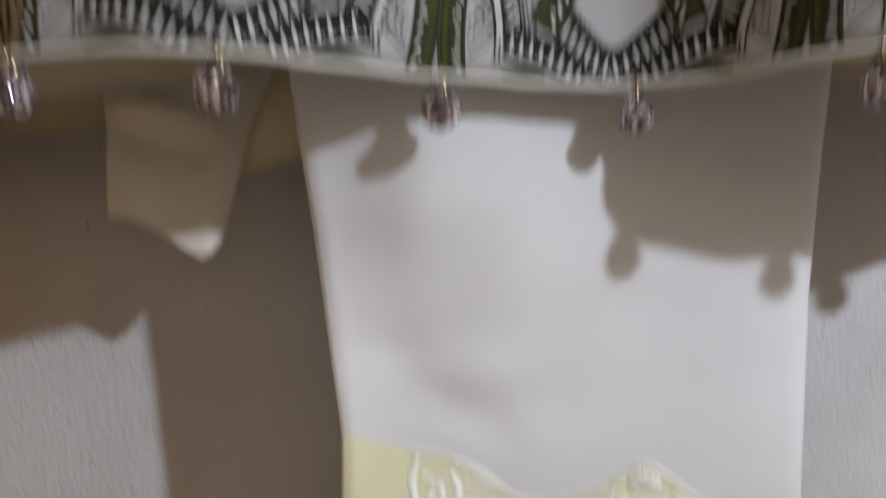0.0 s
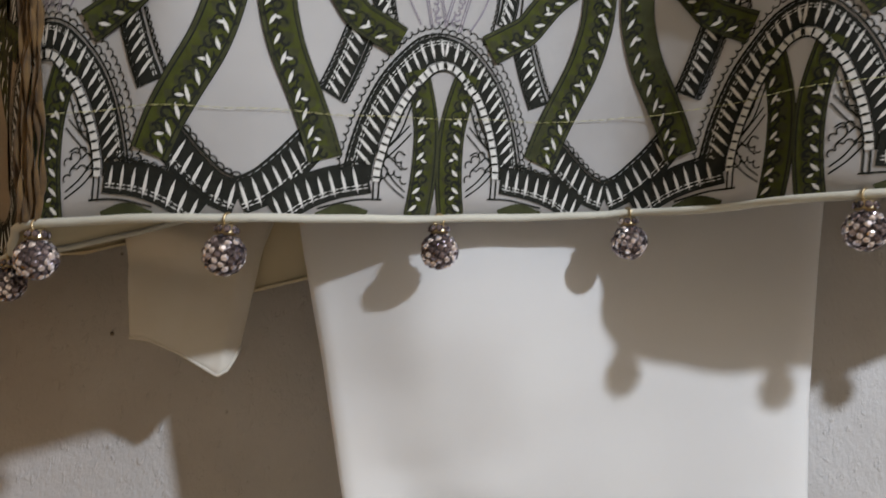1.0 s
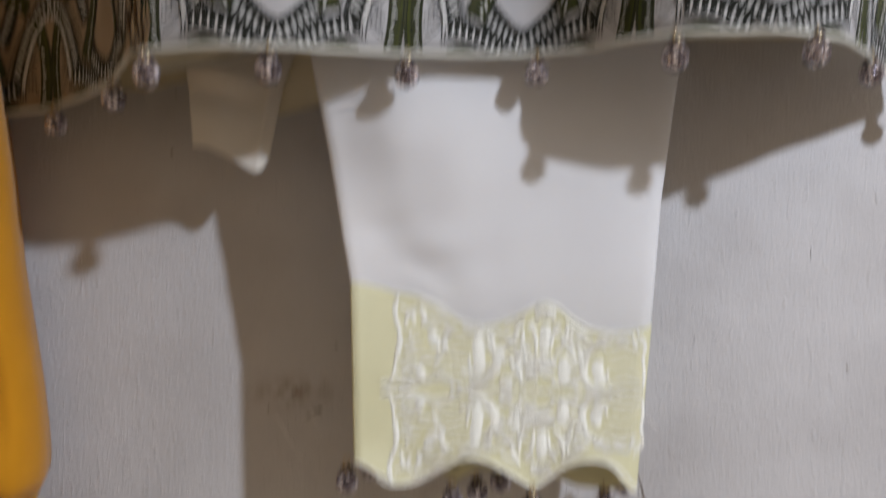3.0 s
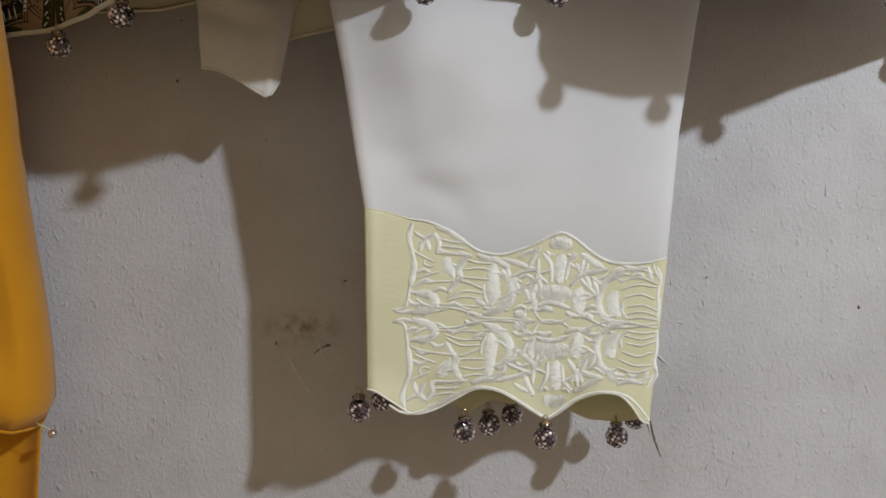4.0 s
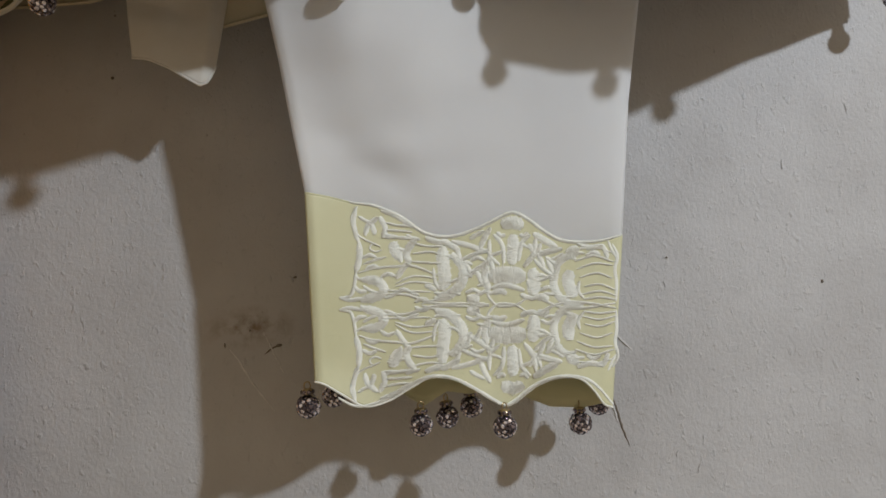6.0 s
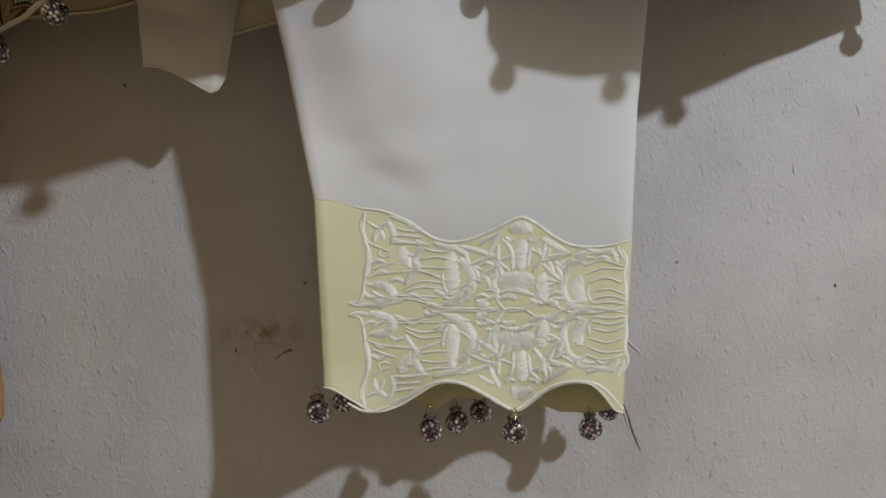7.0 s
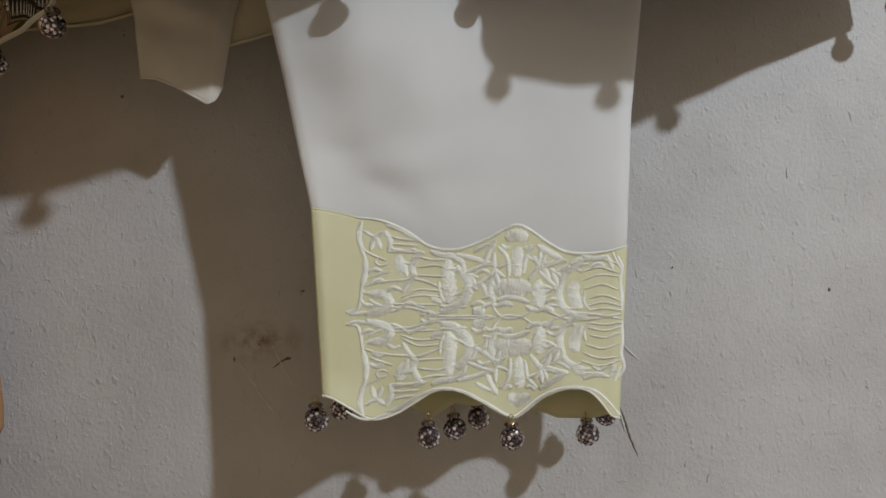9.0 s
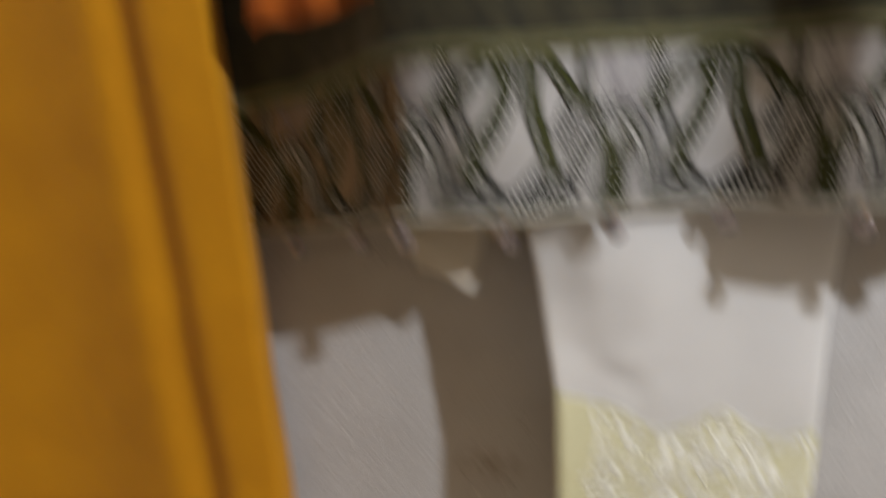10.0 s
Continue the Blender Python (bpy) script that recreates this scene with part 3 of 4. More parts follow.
def kurta():
    root = tagged(new("kurta"), "white cotton kurta printed with black and olive arches, rhinestone hem", "kurta")
    n = 420
    ss = np.linspace(LEFT, RIGHT, n)
    seam = at_x(-0.153)
    v, f = sheet(lambda a, b: skirt(a, b), 0, 0, np.linspace(seam, RIGHT, 330), np.linspace(0, TALL, 60))
    thick(part("front_cloth", mesh_of("front_cloth", v, f, KURTA), root), 0.0007, -1.0)
    # left of the seam the cloth takes the colour with shade painted in
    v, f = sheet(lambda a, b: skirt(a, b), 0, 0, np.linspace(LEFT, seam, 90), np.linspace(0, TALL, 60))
    thick(part("side_cloth", mesh_of("side_cloth", v, f, SHADED_SIDE), root, "kurta cotton beyond the side seam, darkened and browned for shade"), 0.0007, -1.0)
    sets = ([], [], [], [], [])
    first, last = math.floor(LEFT / PERIOD) , math.ceil(RIGHT / PERIOD)
    for i in range(first, last + 1):
        for sign in (1, -1):
            mid = i * PERIOD
            ends = sorted((mid, mid + sign * PERIOD / 2))
            if ends[0] >= LEFT + 0.005 and ends[1] <= RIGHT - 0.005:
                for own, more in zip(sets, motif(mid, sign)):
                    own += more
    for name, pieces, mat in zip(("black_print", "olive_print", "undyed_print", "lilac_print", "dark_olive_print"), sets, (BLACK, GREEN, PALE, LILAC, MOSS)):
        tagged(part(name, mesh_of(name, *joined(pieces), mat), root), kind="stuff")
    # hem piping, stitching, braid and the dark cloth above it
    pipe = tube([skirt(s, -0.0005, 0.0008) for s in ss[::2]], 0.0017, 8)
    part("piping", mesh_of("piping", *pipe, CREAM), root, "cream corded piping along the hem")
    run = np.arange(at_x(-0.16), RIGHT, 0.0042)
    part("stitching", mesh_of("stitching", *joined([tube([skirt(s, 0.040 + 0.001 * math.sin(9 * s), 0.0013), skirt(s + 0.0034, 0.040 + 0.001 * math.sin(9 * s), 0.0013)], 0.00014, 5) for s in run]), STITCH), root, "pale yellow line of machine stitching")

    def trim(s):
        return TRIM + 0.004 * math.sin(17 * s + 0.5) + 0.006 * step(-s, 0.12, 0.2) * -1

    for lift, dv, r in ((0.0030, -0.0036, 0.0019), (0.0030, 0.0040, 0.0020)):
        strand = tube([skirt(s, trim(s) + dv, lift) for s in np.linspace(LEFT, RIGHT, 700)], lambda t: r + 0.0002 * math.sin(900 * t), 6)
        part("braid_cord", mesh_of("braid_cord", *strand, BRAID), root, "olive green cord of the braided trim")
    plait = []
    for i, at in enumerate(np.arange(LEFT + 0.003, RIGHT - 0.004, 0.0021)):
        for low, high in ((-0.0024, 0.0003), (0.0026, -0.0001)):
            plait.append(tube([skirt(at, trim(at) + low, 0.0030), skirt(at + 0.0014, trim(at) + 0.5 * (low + high), 0.0044), skirt(at + 0.0030, trim(at) + high, 0.0034)], lambda t: 0.0004 + 0.0005 * math.sin(math.pi * t), 5))
    tagged(part("plait", mesh_of("plait", *joined(plait), PLAIT), root, "pale olive herringbone plait between two cords"), kind="stuff")
    v, f = sheet(lambda a, b: skirt(a, trim(a) + b, 0.003), 0, 0, ss, np.linspace(0, TALL - TRIM - 0.01, 16))
    part("upper_cloth", mesh_of("upper_cloth", v, f, DARK), root, "dark printed cloth above the braid")
    # the turned-back side, seen from inside under the hem
    fold = spline([(-0.1545, -0.1585, 1.3195), (-0.1486, -0.148, 1.3208), (-0.1372, -0.135, 1.3263), (-0.1227, -0.120, 1.3333), (-0.100, -0.100, 1.3450)], 40)

    def facing(a, b):
        p = fold[int(round(a * 39))]
        return Vector((p[0], p[1] - 0.05 * b * 0.1, p[2] + 0.10 * b))

    thick(part("side_facing", mesh_of("side_facing", *sheet(facing, 40, 10), BACKING), root, "plain cream inner side of the cloth"), 0.0007)
    part("facing_hem", mesh_of("facing_hem", *tube(fold, 0.0012, 8), CREAM), root)
    # side seam
    s0 = at_x(-0.151)
    cords = []
    for k in range(9):
        o, w = -0.007 + 0.0017 * k, random.uniform(0, 6)
        cords.append(tube([skirt(s0 + o + 0.0016 * math.sin(70 * v_ + w) + 0.0006 * math.sin(300 * v_ + 2 * w), v_, 0.0016 + 0.0010 * math.sin(110 * v_ + 3 * w)) for v_ in np.linspace(0.0, 0.112, 70)], lambda t: 0.0009 + 0.0006 * math.sin(23 * t + w), 6))
    part("side_seam", mesh_of("side_seam", *joined(cords), BROWN), root, "brown corded side seam")
    for x, dz, y, turn in ((-0.318, 0, 0, 10), (-0.257, 0, 0, 40), (-0.191, 0, 0, 80), (-0.147, 0, 0, 20), (-0.077, 0, 0, 65), (0.0, 0, 0, 5), (0.083, 0, 0, 120), (0.155, 0, 0, 33), (0.234, 0.003, 0, 71), (0.294, 0.005, 0, 15), (0.378, 0, 0, 50)):
        p = skirt(at_x(x), 0, 0.001)
        pendant(root, p.x, p.y, p.z - 0.0138 + dz, turn, 1.0, random.uniform(-5, 5))
    return root


def kurta_back():
    """The unlined back cloth of the kurta, close to the wall, with its own hem."""
    root = tagged(new("kurta_back_panel"), "unbleached inner back panel of the kurta with a turned hem", "kurta")

    def low(x):
        return float(np.interp(x, [-0.27, -0.19, -0.150, -0.1, -0.065, 0.0, 0.2, 0.4], [1.335, 1.334, 1.342, 1.311, 1.318, 1.345, 1.362, 1.366]))

    def f(a, b):
        x = -0.28 + 0.64 * a
        z0 = low(x)
        return Vector((x, -0.050 + 0.004 * math.sin(30 * x) + 0.02 * step(abs(x - 0.04), 0.2, 0.32), z0 + b * (1.90 - z0)))

    thick(part("cloth", mesh_of("cloth", *sheet(f, 120, 12), BACKING), root), 0.0008)
    part("turned_hem", mesh_of("turned_hem", *tube([f(a, 0.0) + Vector((0, -0.001, 0.001)) for a in np.linspace(0, 1, 90)], 0.0007, 6), BACKING), root)
    return root


def inner_flap():
    """A folded tab of thin cloth that hangs out under the hem."""
    root = tagged(new("inner_cloth_tab"), "folded tab of thin unbleached cotton hanging below the kurta hem", "cloth")

    def f(a, b):
        low = np.interp(a, [0, 0.2, 0.45, 0.82, 0.9, 1.0], [1.2885, 1.287, 1.281, 1.2690, 1.2715, 1.283])
        x0, x1 = np.interp(b, [0, 0.5, 1], [-0.154, -0.158, -0.166]), np.interp(b, [0, 0.35, 1], [-0.102, -0.092, -0.060])
        z = low + b * (1.42 - low)
        y = -0.066 - 0.006 * math.sin(a * 5.5 + 0.4) * (0.3 + b) - 0.009 * dent(a, b, 0.35, 0.40, 0.30, 0.07) + 0.006 * dent(a, b, 0.35, 0.30, 0.30, 0.06) + 0.008 * step(a, 0.82, 1.0)
        return Vector((x0 + (x1 - x0) * a, y, z))

    thick(part("cloth", mesh_of("cloth", *sheet(f, 40, 40), SHEER), root), 0.0006)
    part("hem_roll", mesh_of("hem_roll", *tube([f(a, 0.004) for a in np.linspace(0, 1, 30)], 0.0008, 6), SHEER), root)
    return root


kurta()
kurta_back()
inner_flap()

# ---- the trouser leg and its cut-work cuff ----
# cuff places are in millimetres: a to the right, b down from the cuff's upper corner
TOP = spline([(0, 0), (15, 2.5), (30, 6), (45, 8), (62, 15), (78, 25.5), (95, 27.5), (112, 22), (126, 15), (135, 11.5), (144, 15), (155, 23), (166, 29), (180, 30.5), (195, 29), (207, 25.5)], 300)
LOW = spline([(0, 122), (7, 124), (20, 131), (34, 137.5), (50, 134), (65, 126), (76, 120), (86, 118), (98, 120), (112, 127), (124, 134), (131, 136.5), (138, 133), (150, 124), (162, 119), (172, 118), (184, 120), (193, 127), (201, 136), (207, 138)], 300)


def edge_l(b):
    return float(np.interp(b, [-220, -137, -89, -37, 0, 124, 140], [-46, -29, -18, -7.6, 0, 7, 7.5]))


def edge_r(b):
    return float(np.interp(b, [-220, -137, -63, 25, 136, 150], [231, 220, 212, 207.5, 200.5, 200]))


def front(a, b, lift=0.0):
    """The place on the front of the leg or cuff."""
    b = float(b)
    e0, e1 = edge_l(b), edge_r(b)
    q = (a - e0) / (e1 - e0)
    q = min(1, max(0, q))
    high = step(-b, 10, 125)
    y = (1 - high) * (-0.103 + 0.037 * max(q, 1e-6) ** 0.8) + high * (-0.103 - 0.009 * step(q, 0.0, 0.25) - 0.002 * step(q, 0.0, 0.24) * (1 - step(q, 0.28, 0.48)) + 0.034 * step(q, 0.15, 0.68) + 0.014 * step(q, 0.6, 1.0))
    y += 0.003 * (max(0, 1 - q / 0.03) ** 2 + max(0, 1 - (1 - q) / 0.04) ** 2)
    u, v = (a - 55) * 0.86 + (b + 10) * 0.5, (b + 10) * 0.86 - (a - 55) * 0.5
    y += 0.0018 * dent(a, b, 22, -37, 15, 10) + 0.0014 * math.exp(-((u / 32) ** 2) - (v / 9) ** 2) - 0.0026 * dent(a, b, 58, -28, 26, 12)
    y -= 0.0022 * dent(a, b, 85, 6, 16, 20) - 0.0007 * dent(a, b, 50, -75, 14, 30)
    y += 0.0013 * math.sin(q * 13 + b * 0.012) * step(-b, -40, 40)
    y += 0.00035 * (math.sin(0.06 * a + 0.10 * b + 1.0) * math.sin(0.04 * a - 0.07 * b) + 0.7 * math.sin(0.05 * a - 0.09 * b + 2.0) * math.sin(0.05 * b + 0.02 * a + 0.4)) * step(-b, -30, 10)
    y -= 0.004 * step(b, 105, 136) * math.sin(a * 2 * math.pi / 86 + 0.6)
    x, z = -0.044 + a * 0.001 - 0.050 * b * 0.001, 1.193 - b * 0.001 - 0.050 * a * 0.001
    k = (0.569 + y) / 0.494
    return Vector((0.030 + (x - 0.030) * k, y - lift, 1.163 + (z - 1.163) * k))


def back(a, b):
    p = front(a, b)
    q = (a - edge_l(b)) / (edge_r(b) - edge_l(b))
    q = min(1, max(0, q))
    return Vector((p.x, p.y + 0.001 + 0.028 * math.sin(math.pi * min(1, max(0, q))) ** 0.5, p.z))


def trouser_leg():
    root = tagged(new("trouser_leg"), "white cotton trouser leg with pale yellow cuff under ivory cut-work embroidery", "trousers")

    def on(place, q, b0, b1, r):
        b = b0 + (b1 - b0) * r
        return place(edge_l(b) + q * (edge_r(b) - edge_l(b)), b)

    def leg_front(q, r):
        stop = float(np.interp(q * 207, TOP[:, 0], TOP[:, 1])) + 4
        return on(front, q, stop, -200, r)

    thick(part("leg_front", mesh_of("leg_front", *sheet(leg_front, 110, 90), WHITE), root), 0.0007, 0)
    thick(part("leg_back", mesh_of("leg_back", *sheet(lambda q, r: on(back, q, 20, -200, r), 60, 40), WHITE), root), 0.0007, 0)

    def cuff_front(q, r):
        lo, hi = float(np.interp(q * 207, LOW[:, 0], LOW[:, 1])), float(np.interp(q * 207, TOP[:, 0], TOP[:, 1]))
        b = lo + (hi - lo) * r
        return front(edge_l(b) + q * (edge_r(b) - edge_l(b)), b, 0.0010)

    cuff = thick(part("cuff", mesh_of("cuff", *sheet(cuff_front, 160, 60), YELLOW), root, "pale yellow cotton cuff"), 0.0008, 0)

    def cuff_back(q, r):
        lo = float(np.interp(q * 207, [0, 20, 55, 75, 92, 108, 130, 150, 168, 190, 207], [122, 134, 131, 143, 133, 135, 131, 136, 142, 141.5, 136]))
        return on(back, q, lo, 10, r)

    thick(part("cuff_back", mesh_of("cuff_back", *sheet(cuff_back, 120, 20), YELLOW), root, "pale yellow back of the cuff"), 0.0008, 0)
    edge = tube([front(edge_l(b) + (a / 207) * (edge_r(b) - edge_l(b)), b, 0.0012) for a, b in LOW], 0.0008, 8)
    part("lower_piping", mesh_of("lower_piping", *edge, THREAD), cuff, "ivory corded edge")
    cord = [(a, b) for a, b in TOP if a >= 29]
    part("upper_cord", mesh_of("upper_cord", *tube([front(a, b, 0.0016) + Vector((0, 0, 0.0003 * math.sin(i * 2.1))) for i, (a, b) in enumerate(cord)], 0.0005, 8), THREAD), cuff, "ivory twisted cord")
    fold = tube([front(a, b, 0.0011) for a, b in TOP if a <= 30], 0.0006, 6)
    part("seam", mesh_of("seam", *fold, YELLOW), cuff)
    part("embroidery", mesh_of("embroidery", *embroidery(), THREAD), cuff, "ivory satin-stitched floral cut-work")
    for x, y, z, turn in ((-0.046, -0.088, 1.0585, 20), (-0.033, -0.062, 1.060, 70), (0.024, -0.067, 1.0385, 15), (0.042, -0.056, 1.0405, 50), (0.059, -0.046, 1.0445, 5), (0.078, -0.080, 1.037, 35), (0.132, -0.056, 1.031, 80), (0.148, -0.044, 1.041, 12)):
        pendant(cuff, x, y, z, turn, 1.0, random.uniform(-6, 6))
    return root


STROKES = []


def stroke(width, *points):
    STROKES.append((width, points))


def embroidery():
    """Raised satin stitches and fine bars, mirrored about the cuff's middle line."""
    s = stroke
    s(2.5, (35.1, 31.9), (35.5, 41.1), (33.3, 50.7))
    s(1.4, (33.3, 50.7), (32.2, 59.6), (29.6, 66.6), (23.0, 67.7))
    s(1.8, (23.0, 67.7), (29.6, 69.2), (36.9, 68.0))
    s(0.9, (33.9, 8.6), (30.3, 15.3), (31.4, 22.7), (36.9, 28.9), (48.7, 34.1))
    s(2.2, (39.1, 27.1), (41.0, 20.8), (47.2, 15.6))
    s(2.3, (50.6, 28.5), (52.0, 21.9), (48.4, 15.2))
    s(2.2, (49.5, 11.1), (57.2, 13.3), (63.5, 17.0), (70.1, 21.4))
    s(1.1, (53.2, 18.9), (59.1, 20.4), (67.2, 21.1))
    s(1.1, (52.8, 23.7), (59.8, 24.0), (69.4, 24.8))
    s(1.4, (51.7, 28.5), (62.7, 28.5), (74.6, 29.9))
    s(0.9, (48.7, 34.4), (44.3, 32.6), (42.1, 35.6), (45.8, 37.8), (49.8, 36.6))
    s(4.3, (56.8, 31.4), (58.3, 36.6), (62.0, 42.1))
    s(2.9, (71.6, 29.9), (67.5, 34.7), (65.7, 40.3), (68.6, 44.7))
    s(2.2, (68.6, 43.2), (63.8, 48.4), (59.4, 55.1))
    s(1.1, (38.4, 45.9), (45.0, 43.3), (52.4, 41.1))
    s(1.1, (35.1, 51.5), (45.0, 48.5), (59.0, 47.3), (70.1, 46.9), (85.6, 52.4))
    s(3.6, (36.9, 55.9), (47.3, 56.9), (51.7, 62.4), (47.3, 66.5), (36.2, 69.5))
    s(1.1, (33.3, 53.3), (35.1, 55.5), (38.8, 55.9))
    s(1.8, (31.8, 59.6), (35.1, 63.2), (39.9, 63.6))
    s(0.9, (59.0, 58.4), (70.1, 53.5), (85.6, 54.6))
    s(0.9, (59.0, 60.2), (70.1, 57.2), (84.1, 58.3))
    s(2.2, (78.2, 59.0), (81.5, 60.5), (84.8, 62.3))
    s(0.9, (51.7, 62.8), (66.4, 63.1), (81.2, 63.5))
    s(1.1, (52.4, 65.0), (66.4, 65.7), (81.9, 71.2))
    s(1.0, (70.9, 32.1), (79.7, 34.0), (89.3, 33.9))
    s(1.0, (70.1, 38.8), (81.2, 37.6), (90.1, 39.8))
    s(1.0, (69.4, 44.0), (79.7, 44.7), (90.1, 45.0))
    s(2.5, (78.3, 28.4), (84.2, 30.6), (90.8, 32.1))
    s(5.0, (89.3, 34.3), (89.7, 44.6), (90.8, 55.0), (88.5, 62.0))
    s(1.4, (83.4, 48.3), (84.1, 55.7), (87.1, 62.3))
    s(4.0, (95.2, 38.7), (102.6, 47.5), (101.8, 57.1), (94.8, 64.5), (84.8, 68.2))
    s(2.5, (88.6, 29.9), (94.2, 32.8), (100.4, 36.5))
    s(1.1, (76.0, 71.2), (87.8, 67.5), (93.7, 63.4))
    s(1.2, (65.7, 65.0), (84.8, 70.8), (107.0, 70.8))
    s(2.2, (95.3, 30.6), (107.1, 33.5), (118.9, 37.5))
    s(1.8, (101.2, 42.7), (110.0, 39.0), (119.7, 35.7))
    s(2.3, (104.4, 52.7), (112.2, 48.6), (121.1, 42.3))
    s(2.2, (113.8, 34.9), (117.1, 27.5), (120.5, 21.6))
    s(1.8, (107.1, 29.0), (111.6, 26.1), (116.4, 23.8))
    s(4.0, (105.5, 68.9), (109.2, 67.8), (112.9, 69.3))
    s(1.4, (112.9, 63.0), (111.4, 66.7), (109.9, 70.4))
    s(6.5, (127.9, 20.1), (134.6, 17.8), (142.0, 20.0))
    s(1.8, (124.9, 24.5), (127.5, 26.7), (130.1, 26.0))
    s(1.8, (139.7, 26.0), (142.7, 26.7), (144.9, 24.5))
    s(4.7, (135.3, 26.0), (135.2, 35.6), (134.5, 45.2))
    s(1.8, (122.7, 26.0), (128.2, 32.7), (129.3, 44.5))
    s(1.8, (119.7, 29.7), (120.4, 40.1), (126.3, 45.6))
    s(1.8, (146.4, 26.0), (140.8, 31.9), (138.9, 43.0))
    s(2.2, (150.1, 28.9), (148.6, 38.5), (142.6, 46.7))
    s(9.0, (119.6, 53.4), (131.1, 51.9), (143.3, 53.3))
    s(3.2, (118.2, 46.8), (116.6, 54.9), (119.6, 61.9))
    s(5.0, (147.8, 48.2), (149.2, 56.3), (148.4, 65.1))
    s(2.2, (121.1, 60.8), (131.0, 58.9), (142.5, 62.2))
    s(2.5, (121.8, 64.1), (126.2, 62.6), (131.0, 64.1))
    s(1.2, (118.1, 61.5), (119.5, 66.7), (125.4, 72.2), (136.5, 71.8), (143.2, 68.1))
    s(2.2, (140.3, 64.8), (144.0, 66.6), (148.4, 67.4))
    s(1.8, (149.3, 42.2), (155.2, 48.1), (161.1, 52.2))
    s(2.2, (150.8, 39.3), (159.0, 37.0), (167.2, 34.8))
    s(1.8, (156.7, 40.7), (160.4, 42.9), (163.4, 45.5))
    s(2.9, (148.7, 25.2), (156.8, 30.0), (164.2, 34.1))
    s(1.8, (153.4, 31.5), (151.6, 36.3), (148.6, 40.8))
    s(3.2, (164.8, 47.4), (161.8, 55.5), (164.3, 64.7), (172.1, 70.6), (181.0, 73.2))
    s(6.5, (172.6, 49.2), (171.4, 57.0), (175.8, 66.2))
    s(1.4, (178.9, 56.2), (178.1, 62.1), (181.8, 67.3))
    s(2.9, (163.0, 47.8), (167.9, 41.4), (178.3, 37.0))
    s(3.2, (170.8, 37.7), (174.6, 35.5), (178.3, 34.8))
    s(0.9, (177.5, 48.1), (188.6, 44.4), (200.5, 45.4))
    s(0.9, (179.3, 53.6), (190.4, 50.7), (200.4, 53.9))
    s(0.9, (182.6, 59.5), (192.2, 58.0), (201.9, 61.3))
    s(0.9, (180.3, 64.7), (192.2, 62.5), (202.6, 65.0))
    s(1.0, (181.8, 67.7), (192.2, 66.5), (202.9, 67.9))
    s(1.0, (176.0, 42.9), (188.7, 39.5), (201.3, 43.2))
    s(0.9, (177.6, 35.1), (189.5, 34.0), (199.8, 36.9))
    s(2.2, (177.6, 31.4), (185.7, 34.0), (194.3, 32.5))
    s(1.4, (200.6, 31.7), (203.9, 39.1), (202.3, 48.0), (203.4, 57.2), (202.9, 68.7))
    s(1.1, (197.7, 29.5), (199.9, 34.7), (202.8, 39.9))
    s(2.9, (151.4, 67.7), (155.1, 66.2), (158.0, 68.8))
    s(1.2, (149.9, 65.9), (166.1, 72.9), (181.0, 73.6), (202.5, 70.2))
    s(1.2, (107.0, 70.8), (114.3, 72.6), (119.5, 71.1))
    # fine bars and small leaves that fill the ground
    for a, b in ((42, 40), (54, 52), (44, 47), (92, 40), (104, 44), (112, 41), (104, 52), (109, 62), (117, 63), (153, 52), (158, 60), (152, 66), (76, 68), (64, 62), (172, 40), (188, 37)):
        s(1.7, (a - 4.5, b + 2.2), (a, b), (a + 4.5, b + 1.6))
    for a, b in ((61, 40), (99, 37), (106, 48), (113, 53), (154, 43), (147, 60), (160, 47), (44, 22), (196, 36), (121, 45), (148, 36)):
        s(2.0, (a - 2.4, b - 4), (a, b), (a + 1.5, b + 4.5))
    for a, b in ((39, 17), (56, 27), (64, 36), (70, 28), (86, 30), (96, 34), (96, 56), (97, 64), (88, 64), (70, 64), (56, 66), (42, 62), (113, 36), (116, 58), (124, 38), (144, 33), (156, 36), (164, 40), (156, 54), (160, 64), (170, 66), (178, 37)):
        tilt = 2.0 * math.sin(a * 1.7 + b)
        s(1.4, (a - 4, b - tilt), (a, b + 0.6), (a + 4, b + tilt))
    s(2.0, (33, 9), (31.5, 18), (33, 26), (35, 32))
    for edge in ([tuple(p) for p in TOP if p[0] >= 29][::6], [tuple(p) for p in LOW if 22 < p[0] < 203][::6]):
        s(1.5, *edge)
    pieces = []
    for width, points in STROKES:
        width *= 1.2 if width > 6 else 1.6
        for flip in (False, True)[: 1 if len(points) > 20 else 2]:
            long = sum(math.dist(p, q) for p, q in zip(points, points[1:]))
            n = max(8, int(long / 1.1))
            p = spline([(a, 143.5 - b if flip else b) for a, b in points], n)
            d = np.gradient(p, axis=0)
            d /= np.linalg.norm(d, axis=1)[:, None] + 1e-9
            m = np.stack([-d[:, 1], d[:, 0]], 1)
            verts, faces = [], []
            sides = 7
            rise = min(0.62, 0.42 + 0.04 * width)
            for i in range(n):
                taper = min(1, 0.55 + 0.9 * math.sin(math.pi * i / (n - 1)))
                for k in range(sides):
                    c = -1 + 2 * k / (sides - 1)
                    q = p[i] + m[i] * c * width * 0.5 * taper
                    verts.append(front(q[0], q[1], 0.0014 + 0.00080 * rise * math.sqrt(max(0, 1 - c * c))))
            for i in range(n - 1):
                for k in range(sides - 1):
                    faces.append((i * sides + k, i * sides + k + 1, (i + 1) * sides + k + 1, (i + 1) * sides + k))
